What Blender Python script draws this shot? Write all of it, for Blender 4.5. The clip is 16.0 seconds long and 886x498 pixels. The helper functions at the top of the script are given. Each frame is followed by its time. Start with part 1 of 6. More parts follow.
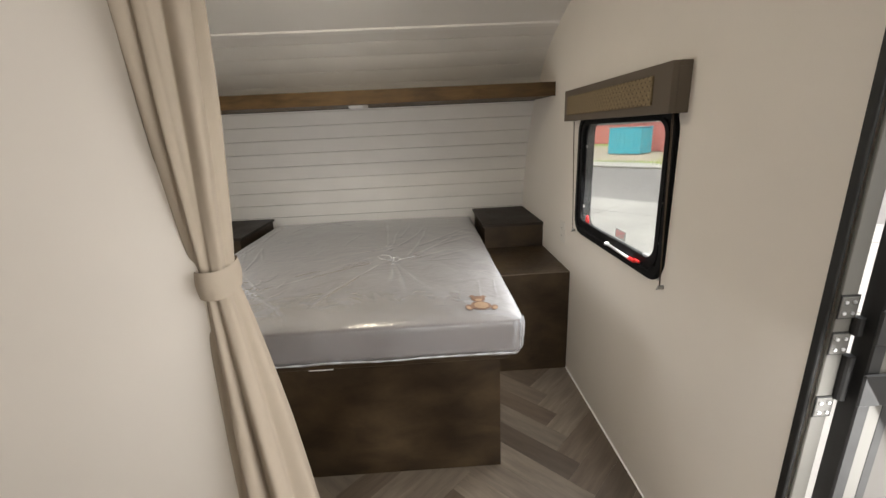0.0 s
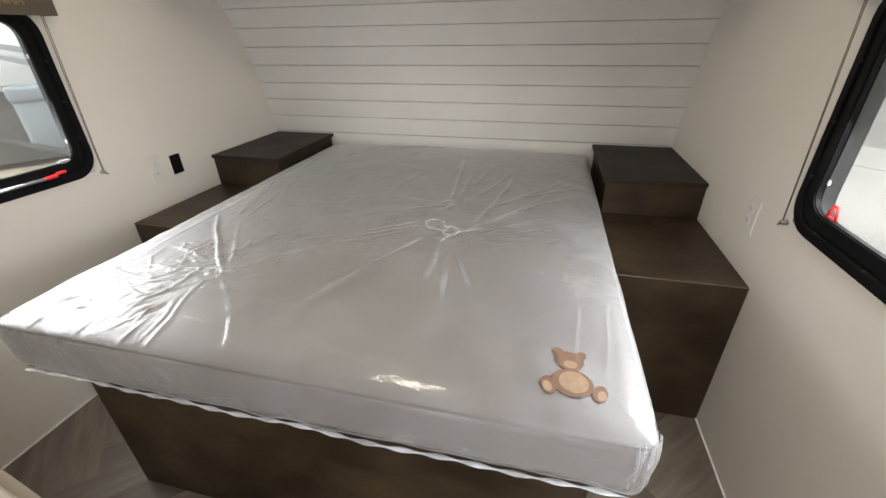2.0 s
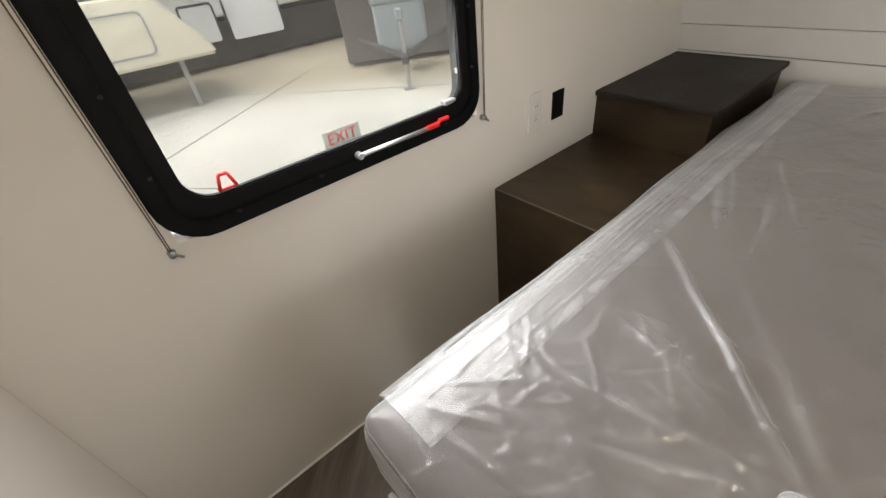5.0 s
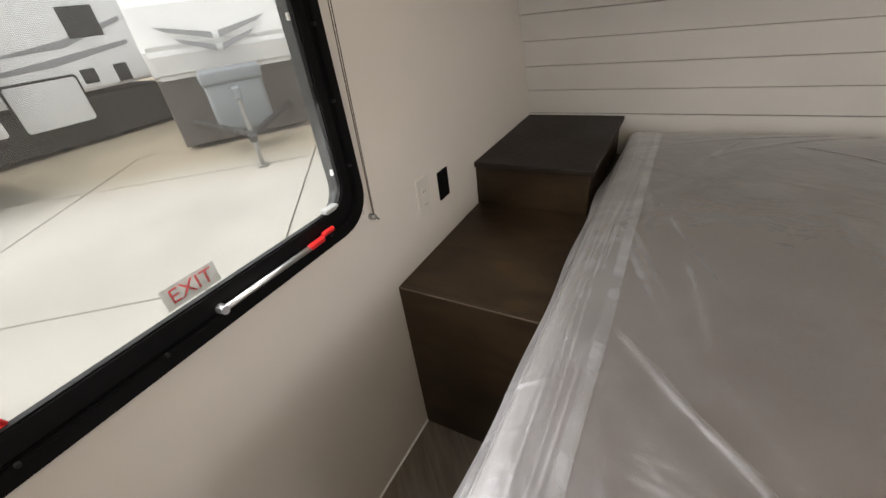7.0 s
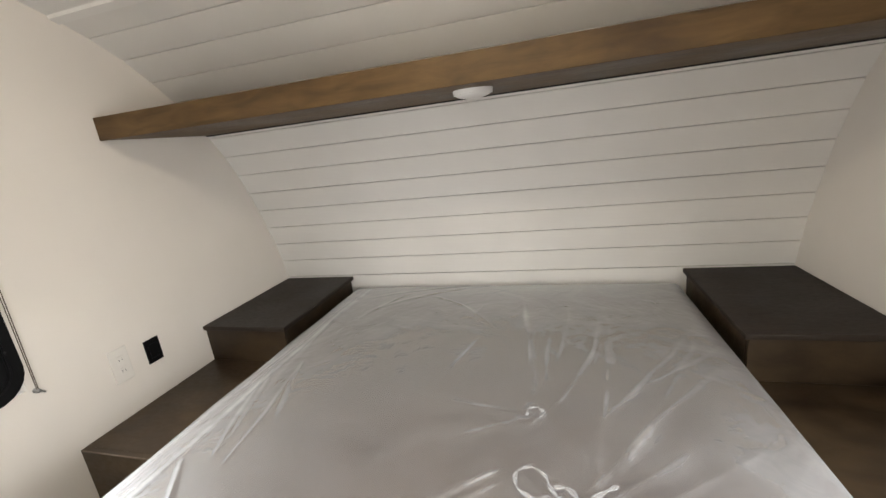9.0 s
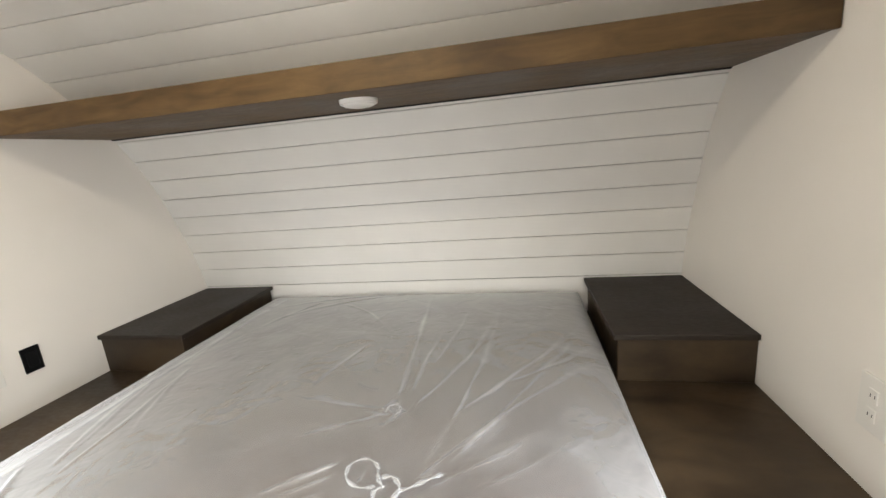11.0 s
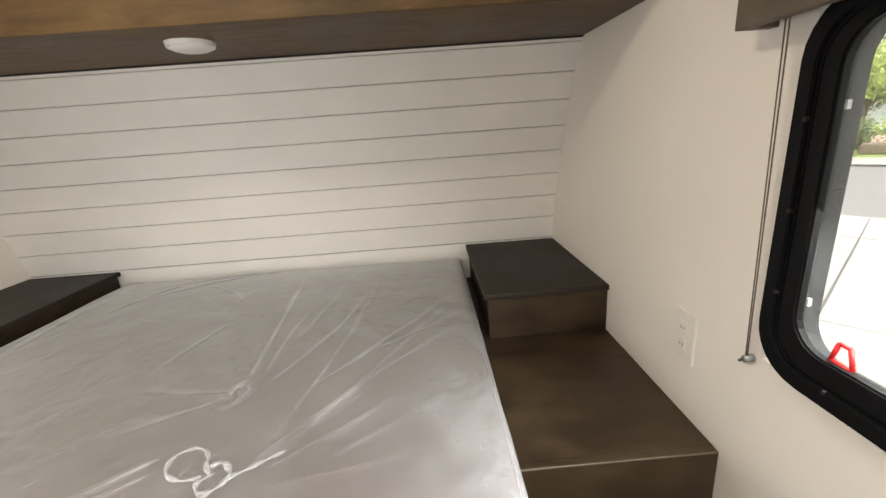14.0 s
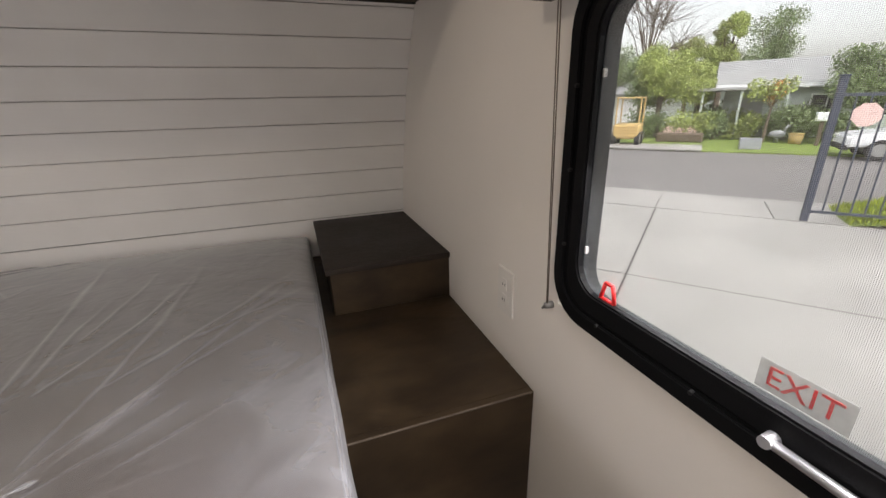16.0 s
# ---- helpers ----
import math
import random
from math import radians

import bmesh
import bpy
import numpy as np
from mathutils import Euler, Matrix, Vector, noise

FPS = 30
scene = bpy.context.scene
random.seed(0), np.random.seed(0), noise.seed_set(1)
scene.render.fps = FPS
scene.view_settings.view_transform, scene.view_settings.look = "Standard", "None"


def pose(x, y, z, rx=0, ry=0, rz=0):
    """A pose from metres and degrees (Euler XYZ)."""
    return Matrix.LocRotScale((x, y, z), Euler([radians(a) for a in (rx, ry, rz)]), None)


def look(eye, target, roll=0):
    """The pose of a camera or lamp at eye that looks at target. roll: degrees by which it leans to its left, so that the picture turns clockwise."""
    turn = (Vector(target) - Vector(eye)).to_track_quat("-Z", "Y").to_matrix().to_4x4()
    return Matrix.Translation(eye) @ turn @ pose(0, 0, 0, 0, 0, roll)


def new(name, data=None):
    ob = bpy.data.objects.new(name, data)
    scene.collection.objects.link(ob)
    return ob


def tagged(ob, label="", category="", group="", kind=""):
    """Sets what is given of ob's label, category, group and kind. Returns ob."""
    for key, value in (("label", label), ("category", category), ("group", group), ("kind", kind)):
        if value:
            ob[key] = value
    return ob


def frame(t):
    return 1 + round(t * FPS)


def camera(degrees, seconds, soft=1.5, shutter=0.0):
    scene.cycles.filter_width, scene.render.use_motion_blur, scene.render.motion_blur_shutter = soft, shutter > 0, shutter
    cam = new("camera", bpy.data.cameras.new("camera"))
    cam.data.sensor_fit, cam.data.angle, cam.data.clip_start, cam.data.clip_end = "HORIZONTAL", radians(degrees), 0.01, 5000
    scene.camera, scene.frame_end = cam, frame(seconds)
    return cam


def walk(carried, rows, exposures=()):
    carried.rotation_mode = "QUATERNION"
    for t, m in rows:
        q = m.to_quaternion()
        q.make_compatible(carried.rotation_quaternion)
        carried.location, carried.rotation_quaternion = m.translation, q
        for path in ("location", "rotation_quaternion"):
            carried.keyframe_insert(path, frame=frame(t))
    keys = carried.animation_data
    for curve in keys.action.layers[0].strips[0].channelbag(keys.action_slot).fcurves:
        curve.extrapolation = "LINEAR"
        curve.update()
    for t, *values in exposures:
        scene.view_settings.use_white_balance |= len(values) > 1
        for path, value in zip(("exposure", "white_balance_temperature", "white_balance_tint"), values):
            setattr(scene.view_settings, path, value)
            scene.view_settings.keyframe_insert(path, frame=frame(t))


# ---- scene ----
cam = camera(95.5, 16.0)
METRES, EYE, TILT, LEAN, TURN = 4.24, 1.5, 0.0, 0.0, 0.0
PATH = [
    (0, (0.435, 0.121, 1.338), (0.491, 2.04, 0.778), -2.7),
    (0.5, (0.427, 0.34, 1.297), (0.317, 2.24, 0.682), -3.2),
    (1, (0.468, 0.601, 1.291), (0.123, 2.461, 0.643), -3.3),
    (1.5, (0.502, 0.767, 1.293), (0.11, 2.574, 0.53), -2.5),
    (2, (0.507, 0.91, 1.288), (0.079, 2.621, 0.344), -0.9),
    (2.5, (0.513, 1.049, 1.294), (-0.149, 2.628, 0.26), -1.5),
    (3, (0.494, 1.166, 1.272), (-0.619, 2.495, 0.275), -1.2),
    (3.5, (0.349, 1.253, 1.298), (-1.089, 2.207, 0.287), 0.9),
    (3.7, (0.258, 1.256, 1.299), (-1.241, 2.108, 0.286), 1.4),
    (5.8, (-0.663, 1.393, 1.166), (-1.599, 2.49, -0.22), -9.2),
    (6, (-0.694, 1.405, 1.163), (-1.538, 2.541, -0.25), -8.3),
    (6.5, (-0.705, 1.421, 1.164), (-1.508, 2.65, -0.194), -9.2),
    (7, (-0.578, 1.461, 1.239), (-1.496, 2.888, 0.18), -8.0),
    (7.5, (-0.302, 1.506, 1.329), (-1.285, 3.127, 0.691), -7.1),
    (8, (-0.084, 1.505, 1.394), (-1.005, 3.219, 0.93), -6.6),
    (8.5, (0.078, 1.425, 1.368), (-0.707, 3.213, 0.936), -7.1),
    (9, (0.262, 1.432, 1.369), (-0.28, 3.289, 0.861), -6.7),
    (9.2, (0.339, 1.457, 1.348), (-0.016, 3.356, 0.823), -6.3),
    (11.3, (0.515, 1.442, 1.309), (0.095, 3.361, 0.895), -4.5),
    (11.5, (0.5, 1.458, 1.357), (-0.207, 3.285, 0.949), -4.3),
    (12, (0.434, 1.409, 1.372), (-0.64, 3.061, 1.032), -4.5),
    (12.5, (0.384, 1.373, 1.369), (-0.72, 2.995, 0.981), -4.2),
    (13, (0.43, 1.416, 1.35), (-0.56, 3.092, 0.89), -4.7),
    (13.5, (0.537, 1.476, 1.281), (0.008, 3.335, 0.767), -4.7),
    (14, (0.631, 1.49, 1.243), (0.672, 3.41, 0.684), -4.2),
    (14.5, (0.698, 1.476, 1.219), (1.152, 3.334, 0.634), -3.1),
    (15, (0.74, 1.477, 1.204), (1.381, 3.261, 0.566), -2.9),
    (15.5, (0.742, 1.489, 1.197), (1.414, 3.251, 0.531), -2.2),
    (16, (0.732, 1.496, 1.202), (1.366, 3.267, 0.524), -1.4),
]
EXPOSURES = [(0.0, 1.52, 6650, 10), (0.5, 1.58, 6250, 10), (1.0, 1.75, 6200, 10), (1.5, 1.75, 6400, 10), (2.5, 1.7, 6450, 9), (3.0, 1.6, 6600, 11), (3.5, 1.4, 6500, 10), (6.0, 1.5, 6800, 11), (7.0, 1.24, 6750, 13), (7.5, 1.5, 6550, 15), (8.0, 2.0, 6450, 10), (8.5, 2.12, 6500, 10),
             (9.0, 2.08, 6500, 10), (11.5, 2.4, 6400, 8), (12.0, 2.12, 6450, 9), (12.5, 1.87, 6550, 10), (13.0, 1.88, 6550, 10), (13.5, 2.12, 6550, 10), (14.0, 2.25, 6700, 10), (14.5, 2.1, 6500, 9), (15.0, 1.66, 6500, 10), (15.5, 1.38, 6500, 14), (16.0, 1.33, 6520, 16)]
walk(cam, [(t, look(eye, target, roll)) for t, eye, target, roll in PATH], EXPOSURES)

# ---- world and light ----
def make_world():
    w = bpy.data.worlds.new("sky")
    w.use_nodes = True
    nt = w.node_tree
    bg = nt.nodes["Background"]
    sky = nt.nodes.new("ShaderNodeTexSky")
    sky.sky_type, sky.sun_disc = "NISHITA", False
    sky.sun_elevation, sky.sun_rotation = radians(48), radians(200)
    sky.dust_density, sky.air_density = 4.0, 1.5
    hsv = nt.nodes.new("ShaderNodeHueSaturation")
    hsv.inputs["Saturation"].default_value, hsv.inputs["Value"].default_value = 0.2, 1.5
    nt.links.new(sky.outputs[0], hsv.inputs["Color"])
    nt.links.new(hsv.outputs[0], bg.inputs[0])
    bg.inputs[1].default_value = 0.115
    scene.world = w


make_world()
SUN = bpy.data.lights.new("sun", "SUN")
SUN.energy, SUN.angle, SUN.color = 0.78, radians(14), (1.0, 0.96, 0.9)
new("sun", SUN).matrix_world = look((0, 0, 20), (-6, 5, 0))


def opening_light(name, x, y0, y1, z0, z1, power, fall, spread=180):
    """Sky light that enters through an opening in a side wall."""
    d = bpy.data.lights.new(name, "AREA")
    d.shape, d.size, d.size_y, d.energy, d.color = "RECTANGLE", y1 - y0, z1 - z0, power, (0.975, 0.97, 0.965)
    d.spread = radians(spread)
    o = new(name, d)
    c = ((y0 + y1) / 2, (z0 + z1) / 2)
    o.matrix_world = look((x, *c), (0, c[0], c[1] - fall))


opening_light("window_light", -1.157, 1.37, 2.02, 0.90, 1.33, 1.9, 0.95, 168)
opening_light("window_light", 1.157, 1.37, 2.02, 0.90, 1.33, 2.15, 1.45, 146)
opening_light("door_light", 1.165, 0.04, 0.74, 0.1, 1.8, 8.6, 0.8)
# daylight for the unseen window added at the hall's end
hall_sky = bpy.data.lights.new("hall_window_light", "AREA")
hall_sky.shape, hall_sky.size, hall_sky.size_y, hall_sky.energy, hall_sky.color = "RECTANGLE", 0.74, 0.6, 3.5, (1.0, 0.93, 0.84)
new("hall_window_light", hall_sky).matrix_world = look((0.66, -2.585, 1.28), (0.5, 3.2, 1.0))


# ---- mesh helpers ----
def box(bm, x0, x1, y0, y1, z0, z1, bev=0.0, seg=1):
    """A box between two corners, its edges bevelled, added to bm."""
    m = Matrix.LocRotScale(((x0 + x1) / 2, (y0 + y1) / 2, (z0 + z1) / 2), None, (x1 - x0, y1 - y0, z1 - z0))
    vs = bmesh.ops.create_cube(bm, size=1, matrix=m)["verts"]
    if bev:
        es = list({e for v in vs for e in v.link_edges})
        bmesh.ops.bevel(bm, geom=es, offset=bev, segments=seg, affect="EDGES", profile=0.5)


def boxed(*args, **kw):
    bm = bmesh.new()
    box(bm, *args, **kw)
    return bm


def tube(bm, p0, p1, r0, r1=None, n=12):
    """A closed round bar from p0 to p1."""
    p0, p1 = Vector(p0), Vector(p1)
    d = p1 - p0
    m = Matrix.Translation((p0 + p1) / 2) @ d.to_track_quat("Z", "Y").to_matrix().to_4x4()
    bmesh.ops.create_cone(bm, cap_ends=True, segments=n, radius1=r0, radius2=r0 if r1 is None else r1, depth=d.length, matrix=m)


def tubed(*args, **kw):
    bm = bmesh.new()
    tube(bm, *args, **kw)
    return bm


def prism(bm, pts, axis, a, b):
    """A flat outline (list of 2D points) drawn out along an axis from a to b."""
    def at(p, t):
        return {"x": (t, p[0], p[1]), "y": (p[0], t, p[1]), "z": (p[0], p[1], t)}[axis]
    lo = [bm.verts.new(at(p, a)) for p in pts]
    hi = [bm.verts.new(at(p, b)) for p in pts]
    n = len(pts)
    bm.faces.new(lo)
    bm.faces.new(hi[::-1])
    for i in range(n):
        bm.faces.new((lo[i], hi[i], hi[(i + 1) % n], lo[(i + 1) % n]))
    bmesh.ops.recalc_face_normals(bm, faces=bm.faces[:])


def round_rect(y0, y1, z0, z1, r, n=7):
    """The outline of a rectangle with round corners."""
    out = []
    for cy, cz, a0 in ((y1 - r, z1 - r, 0), (y0 + r, z1 - r, 90), (y0 + r, z0 + r, 180), (y1 - r, z0 + r, 270)):
        for i in range(n):
            a = radians(a0 + 90 * i / (n - 1))
            out.append((cy + r * math.cos(a), cz + r * math.sin(a)))
    return out


def ring(bm, outer, inner, x0, x1):
    """A frame between two outlines of equal count in the plane across x, from x0 to x1."""
    rows = [[bm.verts.new((x, *p)) for p in loop] for loop, x in ((outer, x0), (outer, x1), (inner, x1), (inner, x0))]
    n = len(outer)
    for k in range(4):
        a, b = rows[k], rows[(k + 1) % 4]
        for i in range(n):
            bm.faces.new((a[i], a[(i + 1) % n], b[(i + 1) % n], b[i]))
    bmesh.ops.recalc_face_normals(bm, faces=bm.faces[:])


def mesh_of(name, bm, material, smooth=False):
    me = bpy.data.meshes.new(name)
    bm.to_mesh(me)
    bm.free()
    me.materials.append(material)
    if smooth:
        me.shade_smooth()
    return me


def thing(name, bm, material, label, category, group="", smooth=False, kind=""):
    return tagged(new(name, mesh_of(name, bm, material, smooth)), label, category, group, kind)


def holder(name, at, label, category, group="", kind="", turn=0):
    o = new(name)
    o.empty_display_size = 0.1
    o.location = at
    o.rotation_euler = (0, 0, radians(turn))
    return tagged(o, label, category, group, kind)


def part(name, bm, material, parent, label="", smooth=False, local=False):
    """Links a bmesh, in world metres (or the thing's own, if local), as one mesh under its thing."""
    o = new(name, mesh_of(name, bm, material, smooth))
    o.parent = parent
    up = Matrix.Identity(4)
    if parent.parent is None and not local:
        up = parent.matrix_basis.inverted()
    o.matrix_parent_inverse = up
    if label:
        o["label"] = label
    return o


# ---- materials ----
def nodes_of(name):
    m = bpy.data.materials.new(name)
    m.use_nodes = True
    nt = m.node_tree
    return m, nt, nt.nodes["Principled BSDF"]


def tex(nt, kind, scale, detail=3.0, stretch=(1, 1, 1), turn=(0, 0, 0)):
    co = nt.nodes.new("ShaderNodeTexCoord")
    mp = nt.nodes.new("ShaderNodeMapping")
    mp.inputs["Scale"].default_value = stretch
    mp.inputs["Rotation"].default_value = [radians(a) for a in turn]
    nt.links.new(co.outputs["Object"], mp.inputs[0])
    t = nt.nodes.new(kind)
    t.inputs["Scale"].default_value = scale
    if "Detail" in t.inputs:
        t.inputs["Detail"].default_value = detail
    nt.links.new(mp.outputs[0], t.inputs["Vector"])
    return t


def ramp(nt, src, stops):
    r = nt.nodes.new("ShaderNodeValToRGB")
    while len(r.color_ramp.elements) < len(stops):
        r.color_ramp.elements.new(0.5)
    for e, (p, c) in zip(r.color_ramp.elements, stops):
        e.position, e.color = p, (*c, 1)
    nt.links.new(src, r.inputs[0])
    return r.outputs[0]


def mixed(nt, a, b, fac, mode="MIX"):
    m = nt.nodes.new("ShaderNodeMix")
    m.data_type, m.blend_type = "RGBA", mode
    for k, v in ((0, fac), (6, a), (7, b)):
        if isinstance(v, (int, float)):
            m.inputs[k].default_value = v
        elif isinstance(v, tuple):
            m.inputs[k].default_value = (*v, 1)
        else:
            nt.links.new(v, m.inputs[k])
    return m.outputs[2]


def bump(nt, bsdf, height, strength, distance=0.01):
    b = nt.nodes.new("ShaderNodeBump")
    b.inputs["Strength"].default_value, b.inputs["Distance"].default_value = strength, distance
    nt.links.new(height, b.inputs["Height"])
    nt.links.new(b.outputs[0], bsdf.inputs["Normal"])
    return b


def plain(name, color, rough=0.5, metal=0.0, var=0.08, scale=12.0, bumpy=0.0, fine=300.0, spec=0.5):
    """A surface of one colour with slow stains, fine grain and a little relief."""
    m, nt, p = nodes_of(name)
    n1 = tex(nt, "ShaderNodeTexNoise", scale, 4)
    n2 = tex(nt, "ShaderNodeTexNoise", fine, 2)
    dark = tuple(c * (1 - var) for c in color)
    c1 = ramp(nt, n1.outputs[0], ((0.3, dark), (0.7, color)))
    c2 = mixed(nt, c1, ramp(nt, n2.outputs[0], ((0.3, (0.8,) * 3), (0.7, (1,) * 3))), var, "MULTIPLY")
    nt.links.new(c2, p.inputs["Base Color"])
    rr = ramp(nt, n1.outputs[0], ((0.3, (max(rough - 0.06, 0.02),) * 3), (0.7, (min(rough + 0.06, 1),) * 3)))
    nt.links.new(rr, p.inputs["Roughness"])
    p.inputs["Metallic"].default_value = metal
    p.inputs["Specular IOR Level"].default_value = spec
    if bumpy:
        bump(nt, p, n2.outputs[0], bumpy, 0.002)
    return m


def woody(name, dark, light, stretch, rough=0.42, random_tone=0.0, scale=6.0, grain=0.35, spec=0.5):
    """Printed wood grain, drawn out along one axis; per-piece tone where asked."""
    m, nt, p = nodes_of(name)
    n1 = tex(nt, "ShaderNodeTexNoise", scale, 6, stretch)
    n1.inputs["Distortion"].default_value = 0.6
    n2 = tex(nt, "ShaderNodeTexNoise", scale * 9, 4, stretch)
    n3 = tex(nt, "ShaderNodeTexNoise", 3.6, 4)
    f = mixed(nt, n1.outputs[0], n2.outputs[0], grain)
    c = ramp(nt, f, ((0.28, dark), (0.72, light)))
    c = mixed(nt, c, ramp(nt, n3.outputs[0], ((0.36, (0.42, 0.39, 0.36)), (0.64, (1.0,) * 3))), 0.8 if not random_tone else 0.3, "MULTIPLY")
    if random_tone:
        oi = nt.nodes.new("ShaderNodeObjectInfo")
        tone = ramp(nt, oi.outputs["Random"], ((0.0, (0.42, 0.38, 0.34)), (0.3, (0.62, 0.56, 0.5)), (0.6, (0.8, 0.79, 0.77)), (1.0, (1, 0.97, 0.92))))
        c = mixed(nt, c, tone, random_tone, "MULTIPLY")
    nt.links.new(c, p.inputs["Base Color"])
    p.inputs["Specular IOR Level"].default_value = spec
    sheen = mixed(nt, n2.outputs[0], n3.outputs[0], 0.6)
    nt.links.new(ramp(nt, sheen, ((0.36, (rough - 0.10,) * 3), (0.64, (rough + 0.12,) * 3))), p.inputs["Roughness"])
    bump(nt, p, n2.outputs[0], 0.35 * grain, 0.002)
    return m


WALL = plain("wallboard", (0.79, 0.745, 0.69), 0.62, var=0.04, scale=3.0, bumpy=0.12, fine=420)
CEIL = plain("ceiling_sheet", (0.80, 0.79, 0.77), 0.6, var=0.03, scale=4.0, bumpy=0.1, fine=350)
SHIP = plain("shiplap_white", (0.80, 0.785, 0.76), 0.5, var=0.05, scale=5.0, bumpy=0.06, fine=220)
GROOVE = plain("groove_shadow_gap", (0.012, 0.010, 0.008), 0.9)
OAK = woody("dark_oak_x", (0.020, 0.0122, 0.006), (0.074, 0.049, 0.0255), (1, 2.0, 2.0), 0.42, scale=5.0, grain=0.16, spec=0.32)
OAK_EDGE = woody("oak_edge_wear_and_sheen", (0.07, 0.05, 0.033), (0.19, 0.15, 0.11), (1, 5, 5), 0.4, scale=14.0)
OAK_TOP = woody("dark_oak_top", (0.019, 0.0135, 0.0098), (0.034, 0.0245, 0.018), (1, 5, 5), 0.55, grain=0.10, spec=0.3)
SHELFWOOD = woody("brown_oak_shelf", (0.070, 0.040, 0.0155), (0.165, 0.100, 0.041), (1, 5, 5), 0.5, grain=0.14, spec=0.3)
FLOORWOOD = woody("floor_plank", (0.118, 0.096, 0.073), (0.225, 0.187, 0.15), (9, 1, 9), 0.42, 1.0, 5.0, 0.22)
BLACK = plain("black_frame", (0.004, 0.004, 0.0045), 0.5, bumpy=0.1, spec=0.16)
RUBBER = plain("black_rubber", (0.01, 0.01, 0.01), 0.6)
TAUPE = plain("taupe_vinyl", (0.115, 0.092, 0.068), 0.55, var=0.1, scale=20, bumpy=0.15)
CLOTH = plain("curtain_cloth", (0.33, 0.275, 0.215), 0.85, var=0.06, scale=30, bumpy=0.3, fine=700)
SHEET = plain("mattress_cover", (0.176, 0.153, 0.143), 0.85, var=0.2, scale=7, fine=80)
WHITE = plain("white_plastic", (0.82, 0.81, 0.79), 0.35, var=0.02)
PLATE = plain("ivory_plate", (0.74, 0.71, 0.665), 0.4, var=0.02)
RED = plain("red_plastic", (0.75, 0.03, 0.03), 0.35, var=0.05)
CHROME = plain("brushed_metal", (0.80, 0.80, 0.82), 0.42, metal=1.0, var=0.05)
ALU = plain("aluminium", (0.34, 0.34, 0.335), 0.45, metal=0.8, var=0.08)
JAMB = plain("dull_aluminium", (0.135, 0.13, 0.115), 0.5, metal=0.1, var=0.1)
HINGE = plain("hinge_steel", (0.15, 0.147, 0.135), 0.45, metal=0.3, var=0.1)
CATCH = plain("pale_grey_plastic", (0.30, 0.31, 0.31), 0.5, var=0.06)
STEELGREY = plain("grey_frame", (0.03, 0.034, 0.036), 0.6, spec=0.35)


def glass_mat():
    m, nt, p = nodes_of("window_glass")
    out = nt.nodes["Material Output"]
    tr = nt.nodes.new("ShaderNodeBsdfTransparent")
    tr.inputs[0].default_value = (0.93, 0.95, 0.94, 1)
    gl = nt.nodes.new("ShaderNodeBsdfGlossy")
    gl.inputs["Roughness"].default_value = 0.02
    mx = nt.nodes.new("ShaderNodeMixShader")
    mx.inputs[0].default_value = 0.016
    nt.links.new(tr.outputs[0], mx.inputs[1])
    nt.links.new(gl.outputs[0], mx.inputs[2])
    nt.links.new(mx.outputs[0], out.inputs["Surface"])
    return m


GLASS = glass_mat()


